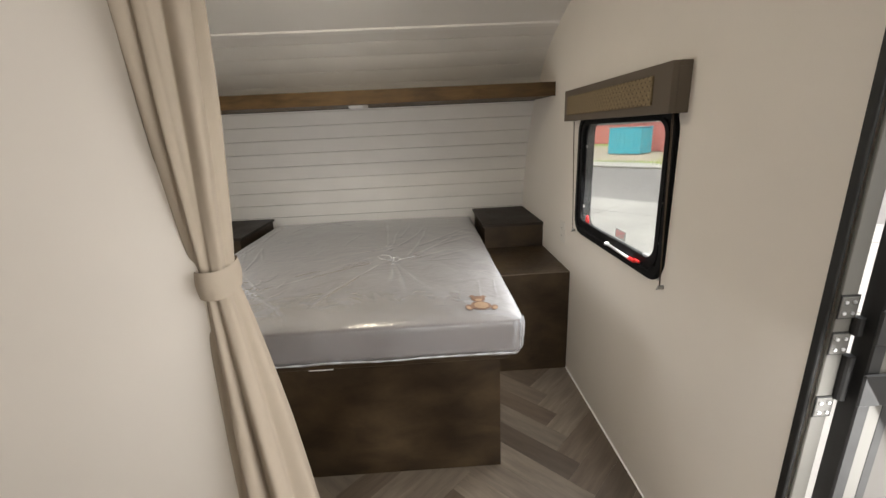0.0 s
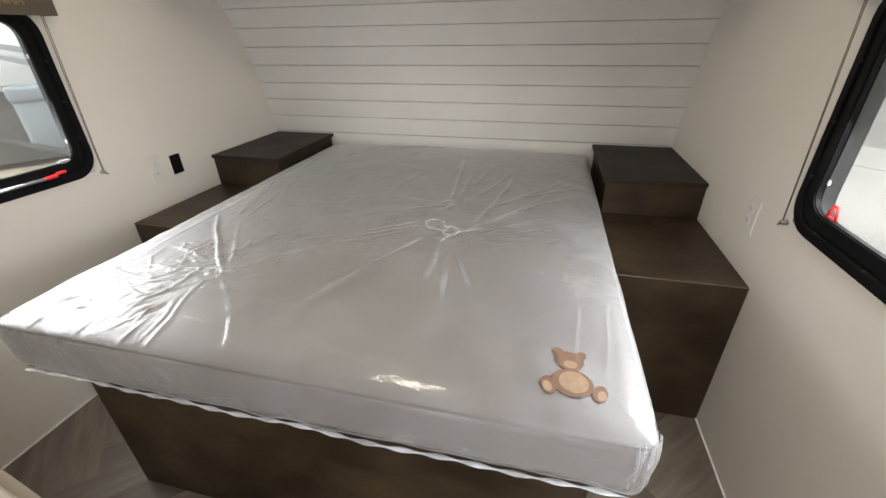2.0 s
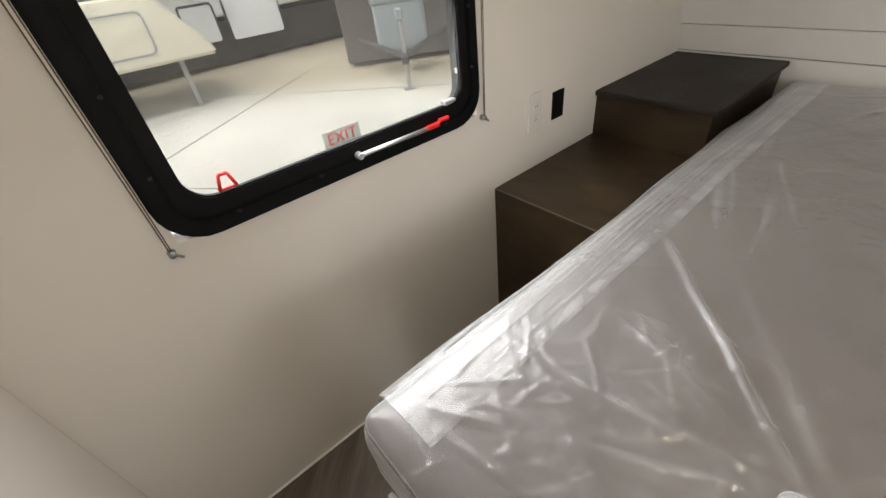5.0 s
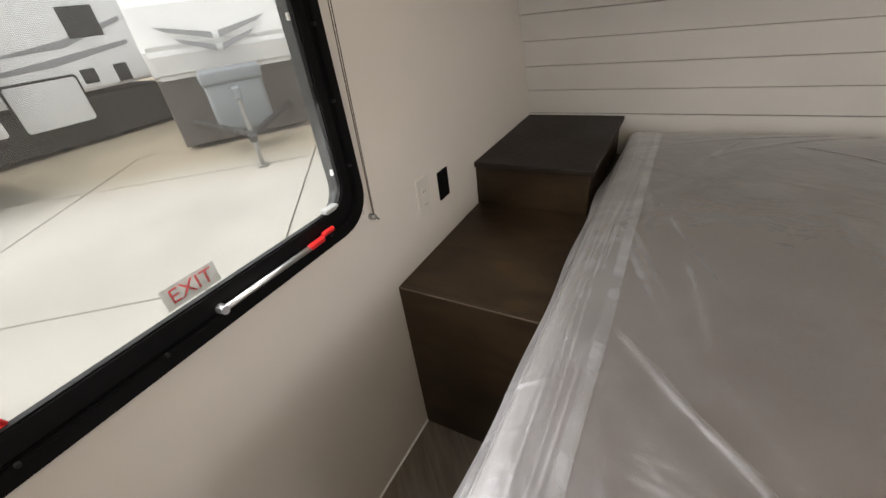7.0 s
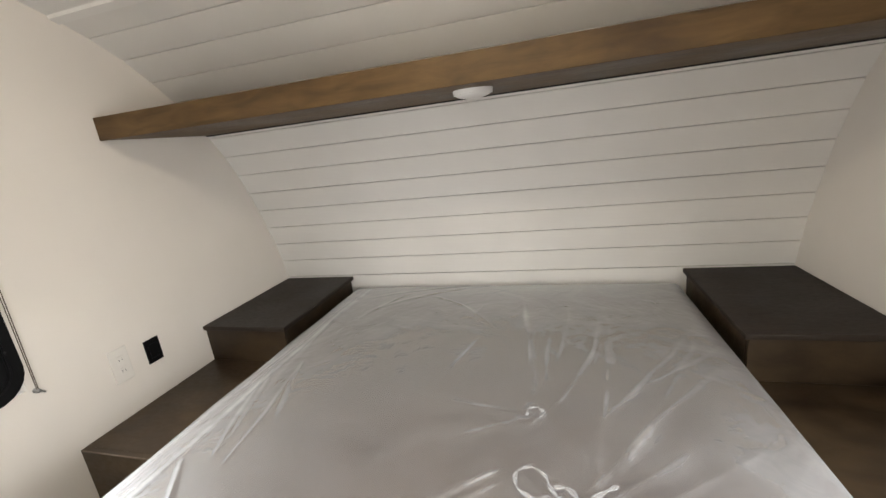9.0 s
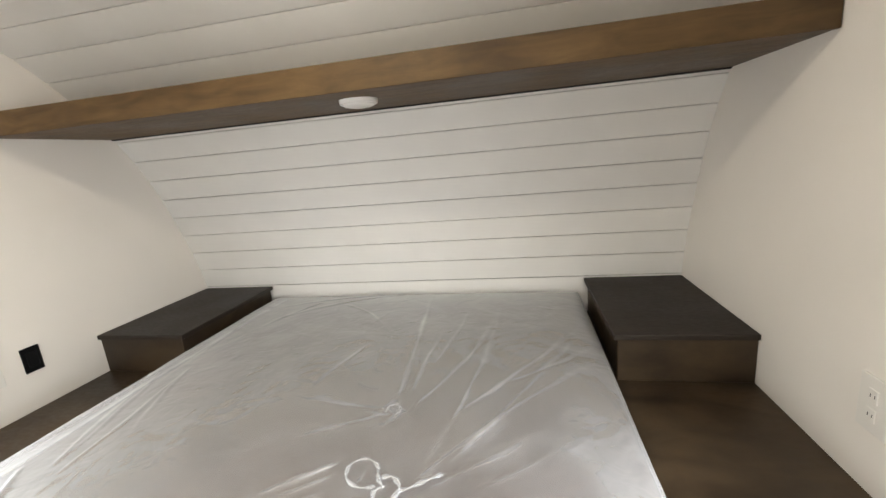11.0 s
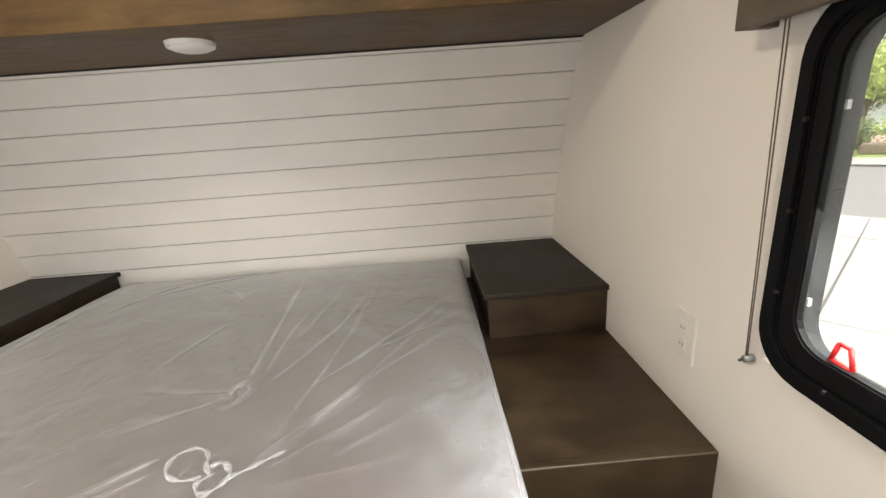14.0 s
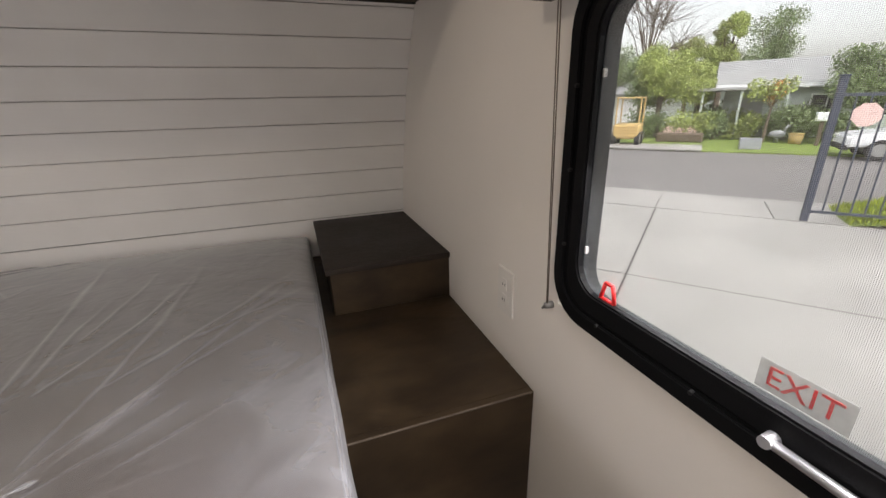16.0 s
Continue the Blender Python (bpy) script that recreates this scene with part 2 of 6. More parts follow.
def film_mat():
    """Thin clear polythene: mostly see-through, a pale haze and sharp gloss."""
    m, nt, p = nodes_of("clear_polythene")
    out = nt.nodes["Material Output"]
    tr = nt.nodes.new("ShaderNodeBsdfTransparent")
    tr.inputs[0].default_value = (0.985, 0.985, 0.99, 1)
    p.inputs["Base Color"].default_value = (0.84, 0.87, 0.93, 1)
    p.inputs["Roughness"].default_value = 0.16
    p.inputs["Specular IOR Level"].default_value = 0.6
    n1 = tex(nt, "ShaderNodeTexNoise", 15, 2)
    n1.inputs["Distortion"].default_value = 1.4
    n2 = tex(nt, "ShaderNodeTexNoise", 4.5, 3, (1, 1, 1))
    n2.inputs["Distortion"].default_value = 1.8
    both_scales = mixed(nt, n2.outputs[0], n1.outputs[0], 0.32)
    bump(nt, p, both_scales, 0.22, 0.022)
    # layers holds doubled film plus haze painted for sheen and crease highlights
    at = nt.nodes.new("ShaderNodeAttribute")
    at.attribute_name = "layers"
    haze = ramp(nt, at.outputs["Fac"], ((0.0, (0.058,) * 3), (0.5, (0.26,) * 3), (1.0, (0.52,) * 3)))
    cloud = ramp(nt, n2.outputs[0], ((0.34, (0.4,) * 3), (0.68, (1.7,) * 3)))
    haze = mixed(nt, haze, cloud, 1.0, "MULTIPLY")
    mx = nt.nodes.new("ShaderNodeMixShader")
    nt.links.new(haze, mx.inputs[0])
    nt.links.new(tr.outputs[0], mx.inputs[1])
    nt.links.new(p.outputs[0], mx.inputs[2])
    gl = nt.nodes.new("ShaderNodeBsdfGlossy")
    gl.inputs["Roughness"].default_value = 0.19
    wide = nt.nodes.new("ShaderNodeBsdfGlossy")
    wide.inputs["Roughness"].default_value = 0.60
    both = nt.nodes.new("ShaderNodeMixShader")
    both.inputs[0].default_value = 0.74
    for g, k in ((gl, 1), (wide, 2)):
        g.inputs["Color"].default_value = (0.96, 0.98, 1.0, 1)
        nt.links.new(p.inputs["Normal"].links[0].from_socket, g.inputs["Normal"])
        nt.links.new(g.outputs[0], both.inputs[k])
    fr = nt.nodes.new("ShaderNodeLayerWeight")
    fr.inputs["Blend"].default_value = 0.5
    nt.links.new(p.inputs["Normal"].links[0].from_socket, fr.inputs["Normal"])
    po = nt.nodes.new("ShaderNodeMath")
    po.operation, po.inputs[1].default_value = "POWER", 1.75
    nt.links.new(fr.outputs["Facing"], po.inputs[0])
    ma = nt.nodes.new("ShaderNodeMath")
    ma.operation, ma.inputs[1].default_value, ma.inputs[2].default_value = "MULTIPLY_ADD", 0.64, 0.07
    ma.use_clamp = True
    nt.links.new(po.outputs[0], ma.inputs[0])
    mx2 = nt.nodes.new("ShaderNodeMixShader")
    nt.links.new(ma.outputs[0], mx2.inputs[0])
    nt.links.new(mx.outputs[0], mx2.inputs[1])
    nt.links.new(both.outputs[0], mx2.inputs[2])
    nt.links.new(mx2.outputs[0], out.inputs["Surface"])
    return m


def screen_mat():
    """Fine insect mesh: grey wires on a square grid, open between them."""
    m, nt, p = nodes_of("insect_mesh")
    out = nt.nodes["Material Output"]
    co = nt.nodes.new("ShaderNodeTexCoord")
    sp = nt.nodes.new("ShaderNodeSeparateXYZ")
    nt.links.new(co.outputs["Object"], sp.inputs[0])
    wires = []
    for k in ("Y", "Z"):
        a = nt.nodes.new("ShaderNodeMath")
        a.operation, a.inputs[1].default_value = "MULTIPLY", 620.0
        nt.links.new(sp.outputs[k], a.inputs[0])
        b = nt.nodes.new("ShaderNodeMath")
        b.operation = "FRACT"
        nt.links.new(a.outputs[0], b.inputs[0])
        c = nt.nodes.new("ShaderNodeMath")
        c.operation, c.inputs[1].default_value = "LESS_THAN", 0.19
        nt.links.new(b.outputs[0], c.inputs[0])
        wires.append(c.outputs[0])
    mxm = nt.nodes.new("ShaderNodeMath")
    mxm.operation = "MAXIMUM"
    nt.links.new(wires[0], mxm.inputs[0])
    nt.links.new(wires[1], mxm.inputs[1])
    tr = nt.nodes.new("ShaderNodeBsdfTransparent")
    p.inputs["Base Color"].default_value = (0.27, 0.27, 0.265, 1)
    mx = nt.nodes.new("ShaderNodeMixShader")
    nt.links.new(mxm.outputs[0], mx.inputs[0])
    nt.links.new(tr.outputs[0], mx.inputs[1])
    nt.links.new(p.outputs[0], mx.inputs[2])
    nt.links.new(mx.outputs[0], out.inputs["Surface"])
    return m


def pattern_mat():
    """Woven beige panel with rows of small dark squares."""
    m, nt, p = nodes_of("patterned_fabric")
    co = nt.nodes.new("ShaderNodeTexCoord")
    sp = nt.nodes.new("ShaderNodeSeparateXYZ")
    nt.links.new(co.outputs["Object"], sp.inputs[0])
    cb = nt.nodes.new("ShaderNodeCombineXYZ")
    nt.links.new(sp.outputs["Y"], cb.inputs[0])
    nt.links.new(sp.outputs["Z"], cb.inputs[1])
    mp = nt.nodes.new("ShaderNodeMapping")
    mp.inputs["Rotation"].default_value = (0, 0, radians(45))
    nt.links.new(cb.outputs[0], mp.inputs[0])
    vo = nt.nodes.new("ShaderNodeTexVoronoi")
    vo.voronoi_dimensions = "2D"
    vo.inputs["Scale"].default_value, vo.inputs["Randomness"].default_value = 56, 0.1
    nt.links.new(mp.outputs[0], vo.inputs["Vector"])
    n = tex(nt, "ShaderNodeTexNoise", 160, 3)
    c = ramp(nt, n.outputs[0], ((0.3, (0.17, 0.128, 0.075)), (0.7, (0.28, 0.215, 0.13))))
    dot = ramp(nt, vo.outputs["Distance"], ((0.13, (0.24, 0.20, 0.17)), (0.21, (0.9, 0.9, 0.88)), (0.32, (1, 1, 1)), (0.42, (0.72, 0.68, 0.6)), (0.5, (0.95, 0.95, 0.9))))
    nt.links.new(mixed(nt, c, dot, 1.0, "MULTIPLY"), p.inputs["Base Color"])
    p.inputs["Roughness"].default_value = 0.85
    bump(nt, p, vo.outputs["Distance"], 0.4, 0.003)
    return m


FILM = film_mat()
SCREEN = screen_mat()
PATTERN = pattern_mat()
PRINT_BROWN = plain("brown_print", (0.21, 0.125, 0.085), 0.5, var=0.2, scale=60)
PRINT_TAN = plain("tan_print", (0.36, 0.25, 0.165), 0.5, var=0.2, scale=60)


def sticker_mat():
    """Pale label stock that lets half of the daylight through."""
    m, nt, p = nodes_of("pale_sticker")
    n = tex(nt, "ShaderNodeTexNoise", 90, 3)
    nt.links.new(ramp(nt, n.outputs[0], ((0.3, (0.46, 0.47, 0.45)), (0.7, (0.58, 0.58, 0.56)))), p.inputs["Base Color"])
    tr = nt.nodes.new("ShaderNodeBsdfTransparent")
    mx = nt.nodes.new("ShaderNodeMixShader")
    mx.inputs[0].default_value = 0.55
    nt.links.new(tr.outputs[0], mx.inputs[1])
    nt.links.new(p.outputs[0], mx.inputs[2])
    nt.links.new(mx.outputs[0], nt.nodes["Material Output"].inputs["Surface"])
    return m


STICKER = sticker_mat()
CONCRETE = plain("concrete", (0.37, 0.352, 0.33), 0.85, var=0.3, scale=0.7, bumpy=0.2, fine=60)


def worn_pad():
    """Concrete lightened for brighter daylight on this side, with tan dirt washed over it towards the parked trailers.
    """
    m, nt, p = nodes_of("brightened_concrete")
    slow, fine = tex(nt, "ShaderNodeTexNoise", 0.7, 5), tex(nt, "ShaderNodeTexNoise", 30, 4)
    pale = ramp(nt, slow.outputs[0], ((0.3, (0.37, 0.355, 0.325)), (0.7, (0.46, 0.445, 0.41))))
    dirt = ramp(nt, fine.outputs[0], ((0.3, (0.225, 0.19, 0.14)), (0.7, (0.33, 0.285, 0.215))))
    co = nt.nodes.new("ShaderNodeTexCoord")
    dot = nt.nodes.new("ShaderNodeVectorMath")
    dot.operation = "DOT_PRODUCT"
    dot.inputs[1].default_value = (-0.635, 0.7725, 0)
    nt.links.new(co.outputs["Object"], dot.inputs[0])
    edge = nt.nodes.new("ShaderNodeMath")
    edge.operation, edge.inputs[1].default_value = "SUBTRACT", 8.62
    nt.links.new(dot.outputs["Value"], edge.inputs[0])
    wob = nt.nodes.new("ShaderNodeMath")
    wob.operation, wob.inputs[1].default_value = "MULTIPLY_ADD", 1.6
    nt.links.new(slow.outputs[0], wob.inputs[0])
    nt.links.new(edge.outputs[0], wob.inputs[2])
    rng = nt.nodes.new("ShaderNodeMapRange")
    rng.interpolation_type = "SMOOTHSTEP"
    rng.inputs["From Min"].default_value, rng.inputs["From Max"].default_value = -0.5, 1.9
    nt.links.new(wob.outputs[0], rng.inputs["Value"])
    nt.links.new(mixed(nt, pale, dirt, rng.outputs["Result"]), p.inputs["Base Color"])
    p.inputs["Roughness"].default_value = 0.88
    bump(nt, p, fine.outputs[0], 0.2, 0.004)
    return m


PALEPAD = worn_pad()
ASPHALT = plain("asphalt", (0.185, 0.172, 0.165), 0.9, var=0.2, scale=0.6, bumpy=0.3, fine=50)
LAWN = plain("lawn_green", (0.22, 0.30, 0.05), 0.9, var=0.5, scale=1.5, bumpy=0.5, fine=30)
DIRT = plain("pale_dirt", (0.34, 0.29, 0.22), 0.95, var=0.25, scale=1.2, bumpy=0.3, fine=40)
GRASS = plain("grass_blade", (0.40, 0.48, 0.03), 0.7, var=0.4, scale=3)
GELCOAT = plain("white_gelcoat", (0.78, 0.79, 0.80), 0.3, var=0.06, scale=1.0)
CREAM = plain("cream_gelcoat", (0.66, 0.61, 0.50), 0.4, var=0.08, scale=1.0)
DECAL = plain("grey_decal", (0.30, 0.31, 0.33), 0.4)
DARKSKIRT = plain("dark_underbody", (0.03, 0.03, 0.03), 0.8)
SKIRT = plain("brown_grey_skirt", (0.085, 0.078, 0.07), 0.7)
DARKGLASS = plain("tinted_glass", (0.02, 0.022, 0.025), 0.08)
TANKGREY = plain("grey_tank_cover", (0.20, 0.22, 0.24), 0.5, var=0.12)
TYRE = plain("tyre_rubber", (0.02, 0.02, 0.02), 0.85)
STUCCO = plain("pale_stucco", (0.50, 0.55, 0.52), 0.9, var=0.1, scale=1)
SHINGLE = plain("grey_shingle", (0.33, 0.33, 0.33), 0.9, var=0.25, scale=1.2, bumpy=0.3, fine=20)
LEAF = plain("green_leaf", (0.46, 0.54, 0.15), 0.6, var=0.55, scale=0.8)
LEAF_DARK = plain("dark_green_leaf", (0.24, 0.32, 0.13), 0.6, var=0.5, scale=0.8)
BARK = plain("bark", (0.14, 0.105, 0.075), 0.95, var=0.3, scale=6, bumpy=0.5, fine=40)
YELLOW = plain("yellow_machine_paint", (0.60, 0.42, 0.17), 0.6, var=0.2)
TEAL = plain("teal_paint", (0.03, 0.30, 0.38), 0.55, var=0.12)
BRICKRED = plain("red_paint", (0.42, 0.13, 0.11), 0.6, var=0.15)
GATEBLUE = plain("dark_gate_paint", (0.035, 0.045, 0.07), 0.5, var=0.1)
FADED = plain("faded_pink_sign", (0.72, 0.50, 0.46), 0.6, var=0.1)
ORANGE = plain("orange_blossom", (0.62, 0.30, 0.06), 0.6, var=0.3)
CARWHITE = plain("white_car_paint", (0.75, 0.76, 0.77), 0.2, var=0.03)

# ---- the plan ----
W = 1.17            # half the room's width
TH = 0.05           # wall thickness
CEILZ = 2.03
BACK = -2.6         # end of the hall behind the bedroom
PART_Y0, PART_Y1, PART_X = 0.962, 1.0, -0.068
WIN = (1.302, 2.086, 0.824, 1.388)     # outer rim of a window: y0 y1 z0 z1
DOOR = (0.02, 0.782, 0.0, 1.86)
# the front wall's section (y, z), from the floor up and over into the ceiling
SECTION = [(3.248, 0.45), (3.245, 0.752), (3.226, 0.851), (3.200, 0.950), (3.167, 1.047), (3.133, 1.142), (3.096, 1.235), (3.050, 1.327),
           (2.998, 1.415), (2.938, 1.498), (2.873, 1.572), (2.806, 1.640), (2.728, 1.706), (2.640, 1.770), (2.545, 1.822), (2.458, 1.860)]
CURVE = [(2.34, 1.900), (2.20, 1.942), (2.05, 1.975), (1.85, 2.005), (1.6, CEILZ)]


# ---- shell ----
def side_wall(name, x0, x1, holes, label):
    """A side wall from the floor to the roof line, with openings through it."""
    ys = sorted({BACK, 3.34} | {h[0] for h in holes} | {h[1] for h in holes})
    bm = bmesh.new()
    for a, b in zip(ys, ys[1:]):
        hs = sorted(h[2:] for h in holes if h[0] <= a and h[1] >= b)
        z = -0.02
        for z0, z1 in hs:
            if z0 > z:
                box(bm, x0, x1, a, b, z, z0)
            z = z1
        box(bm, x0, x1, a, b, z, CEILZ + 0.04)
    bmesh.ops.remove_doubles(bm, verts=bm.verts[:], dist=1e-5)
    return thing(name, bm, WALL, label, "wall", kind="structure")


HOLE = (WIN[0] + 0.012, WIN[1] - 0.012, WIN[2] + 0.012, WIN[3] - 0.012)
side_wall("wall_west", -W - TH, -W, [HOLE], "off-white textured wallboard side wall with a window")
side_wall("wall_east", W, W + TH, [HOLE, DOOR], "off-white textured wallboard side wall with window and doorway")


def end_wall():
    """The hall's end wall with an unseen plain window, added to let daylight in behind the bedroom."""
    x0, x1, z0, z1 = 0.26, 1.06, 0.95, 1.61
    bm = bmesh.new()
    for a, b, c, d in ((-W, x0, -0.02, CEILZ + 0.04), (x1, W, -0.02, CEILZ + 0.04), (x0, x1, -0.02, z0), (x0, x1, z1, CEILZ + 0.04)):
        box(bm, a, b, BACK - TH, BACK, c, d)
    thing("wall_south", bm, WALL, "plain off-white wall at the hall's end", "wall", kind="structure")
    win = holder("window_3", ((x0 + x1) / 2, BACK, z0), "unseen black-framed window added in the hall's end wall for light", "window", kind="structure")
    for a, b, c, d in ((x0, x0 + 0.03, z0, z1), (x1 - 0.03, x1, z0, z1), (x0 + 0.0305, x1 - 0.0305, z0, z0 + 0.03), (x0 + 0.0305, x1 - 0.0305, z1 - 0.03, z1)):
        part("window_frame", boxed(a, b, BACK - 0.04, BACK - 0.005, c, d, bev=0.003), BLACK, win)
    part("pane", boxed(x0 + 0.031, x1 - 0.031, BACK - 0.026, BACK - 0.022, z0 + 0.031, z1 - 0.031), GLASS, win, "clear glass pane").visible_shadow = False


end_wall()
thing("wall_partition", boxed(-W, PART_X, PART_Y0, PART_Y1, 0.003, CEILZ, bev=0.004), WALL, "off-white partition wall beside the bedroom's opening", "wall", kind="structure")


def front_wall():
    bm = bmesh.new()
    back = [(y + 0.009, z + (0.005 if z > 1 else 0)) for y, z in SECTION]
    outer = [(y + 0.07, z + 0.05) for y, z in SECTION[::-1]]
    prism(bm, [(3.257, -0.02)] + back + outer + [(3.318, -0.02)], "x", -W - TH, W + TH)
    wall = thing("wall_north", bm, GROOVE, "sloping front wall clad in white shiplap boards", "wall", kind="structure")
    for i in range(len(SECTION) - 1):
        (y0, z0), (y1, z1) = SECTION[i], SECTION[i + 1]
        d = Vector((y1 - y0, z1 - z0)).normalized()
        n = Vector((d.y, -d.x))
        if n.x < 0:
            n = -n
        a, b = Vector((y0, z0)) + d * 0.0017, Vector((y1, z1)) - d * 0.0017
        e = 0.0004
        pts = [a + n * 0.012, a + n * e, a + d * e, b - d * e, b + n * e, b + n * 0.012]
        pb = bmesh.new()
        prism(pb, [tuple(p) for p in pts], "x", -W - 0.003, W + 0.003)
        part("plank", pb, SHIP, wall)
    return wall


front_wall()


def ceiling():
    bm = bmesh.new()
    low = [SECTION[-1]] + CURVE + [(BACK, CEILZ)]
    prism(bm, low + [(y, z + 0.03) for y, z in low[::-1]], "x", -W, W)
    thing("ceiling", bm, CEIL, "smooth white ceiling sheet that curves down to the front", "ceiling", kind="structure")
    bm = bmesh.new()
    y, z = SECTION[-1]
    prism(bm, [(y - 0.018, z + 0.006), (y - 0.014, z - 0.003), (y + 0.010, z - 0.013), (y + 0.016, z - 0.008), (y + 0.002, z + 0.004)], "x", -W, W)
    thing("trim", bm, WHITE, "slim white strip over the ceiling joint", "trim", kind="structure")
    for s in (-1, 1):
        a, b = sorted((s * W, s * (W - 0.006)))
        thing("trim", boxed(a, b, PART_Y1 if s < 0 else DOOR[1] + 0.03, 2.13, 0.0005, 0.007, bev=0.002), CEIL, "thin pale bead between wall and floor", "trim", kind="structure")


ceiling()


def clip(poly, x0, x1, y0, y1):
    """A convex outline cut to a rectangle."""
    for ax, lim, sgn in ((0, x0, 1), (0, x1, -1), (1, y0, 1), (1, y1, -1)):
        out = []
        for i, p in enumerate(poly):
            q = poly[(i + 1) % len(poly)]
            dp, dq = sgn * (p[ax] - lim), sgn * (q[ax] - lim)
            if dp >= 0:
                out.append(p)
            if (dp > 0) != (dq > 0) and abs(dp - dq) > 1e-9:
                t = dp / (dp - dq)
                out.append((p[0] + t * (q[0] - p[0]), p[1] + t * (q[1] - p[1])))
        poly = out
        if len(poly) < 3:
            return []
    return poly


def floor():
    base = thing("floor", boxed(-W - TH, W + TH, BACK, 3.3, -0.12, -0.006), GROOVE, "herringbone vinyl plank floor in beige and brown tones", "floor", kind="structure")
    w, n, x0, y0 = 0.1076, 6, 0.5418, 2.2032
    s = math.sqrt(0.5)
    u, v = Vector((s, -s)) * w, Vector((-s, -s)) * w
    g = 0.003
    for m in range(-8, 9):
        for k in range(-60, 61):
            for lo, hi in (((0, 0), (n, 1)), ((0, 1), (1, n + 1))):
                a, b = k + n * m, k - n * m
                c = [(lo[0] + g, lo[1] + g), (hi[0] - g, lo[1] + g), (hi[0] - g, hi[1] - g), (lo[0] + g, hi[1] - g)]
                pts = []
                for p, q in c:
                    r = Vector((x0, y0)) + u * (p + a) + v * (q + b)
                    pts.append((r.x, r.y))
                pts = clip(pts, -W, W, -0.9, 2.3)
                if len(pts) < 3:
                    continue
                cx, cy = sum(p[0] for p in pts) / len(pts), sum(p[1] for p in pts) / len(pts)
                if -0.55 < cx < 0.55 and cy > 1.9:
                    continue
                ang = -45 if hi[0] == n else 45
                rot = Matrix.Rotation(radians(90 - ang), 2)
                bm = bmesh.new()
                prism(bm, [tuple(rot @ (Vector(p) - Vector((cx, cy)))) for p in pts], "z", -0.006, 0.0)
                o = part("plank", bm, FLOORWOOD, base)
                o.matrix_basis = Matrix.Translation((cx, cy, 0)) @ Matrix.Rotation(radians(ang - 90), 4, "Z")
    part("hall_floor", boxed(-W, W, BACK, -0.9, -0.006, 0.0), FLOORWOOD, base)


# ---- windows ----
def words(text, size, at, turn, material, name, parent, label=""):
    """Flat lettering in the built-in font, centred at a place."""
    cu = bpy.data.curves.new(name, "FONT")
    cu.body, cu.size, cu.align_x, cu.align_y, cu.extrude = text, size, "CENTER", "CENTER", 0.0003
    ob = bpy.data.objects.new(name, cu)
    me = bpy.data.meshes.new_from_object(ob)
    bpy.data.objects.remove(ob)
    me.transform(Matrix.Translation(at) @ turn)
    me.materials.append(material)
    o = new(name, me)
    o.parent = parent
    if label:
        o["label"] = label
    return o


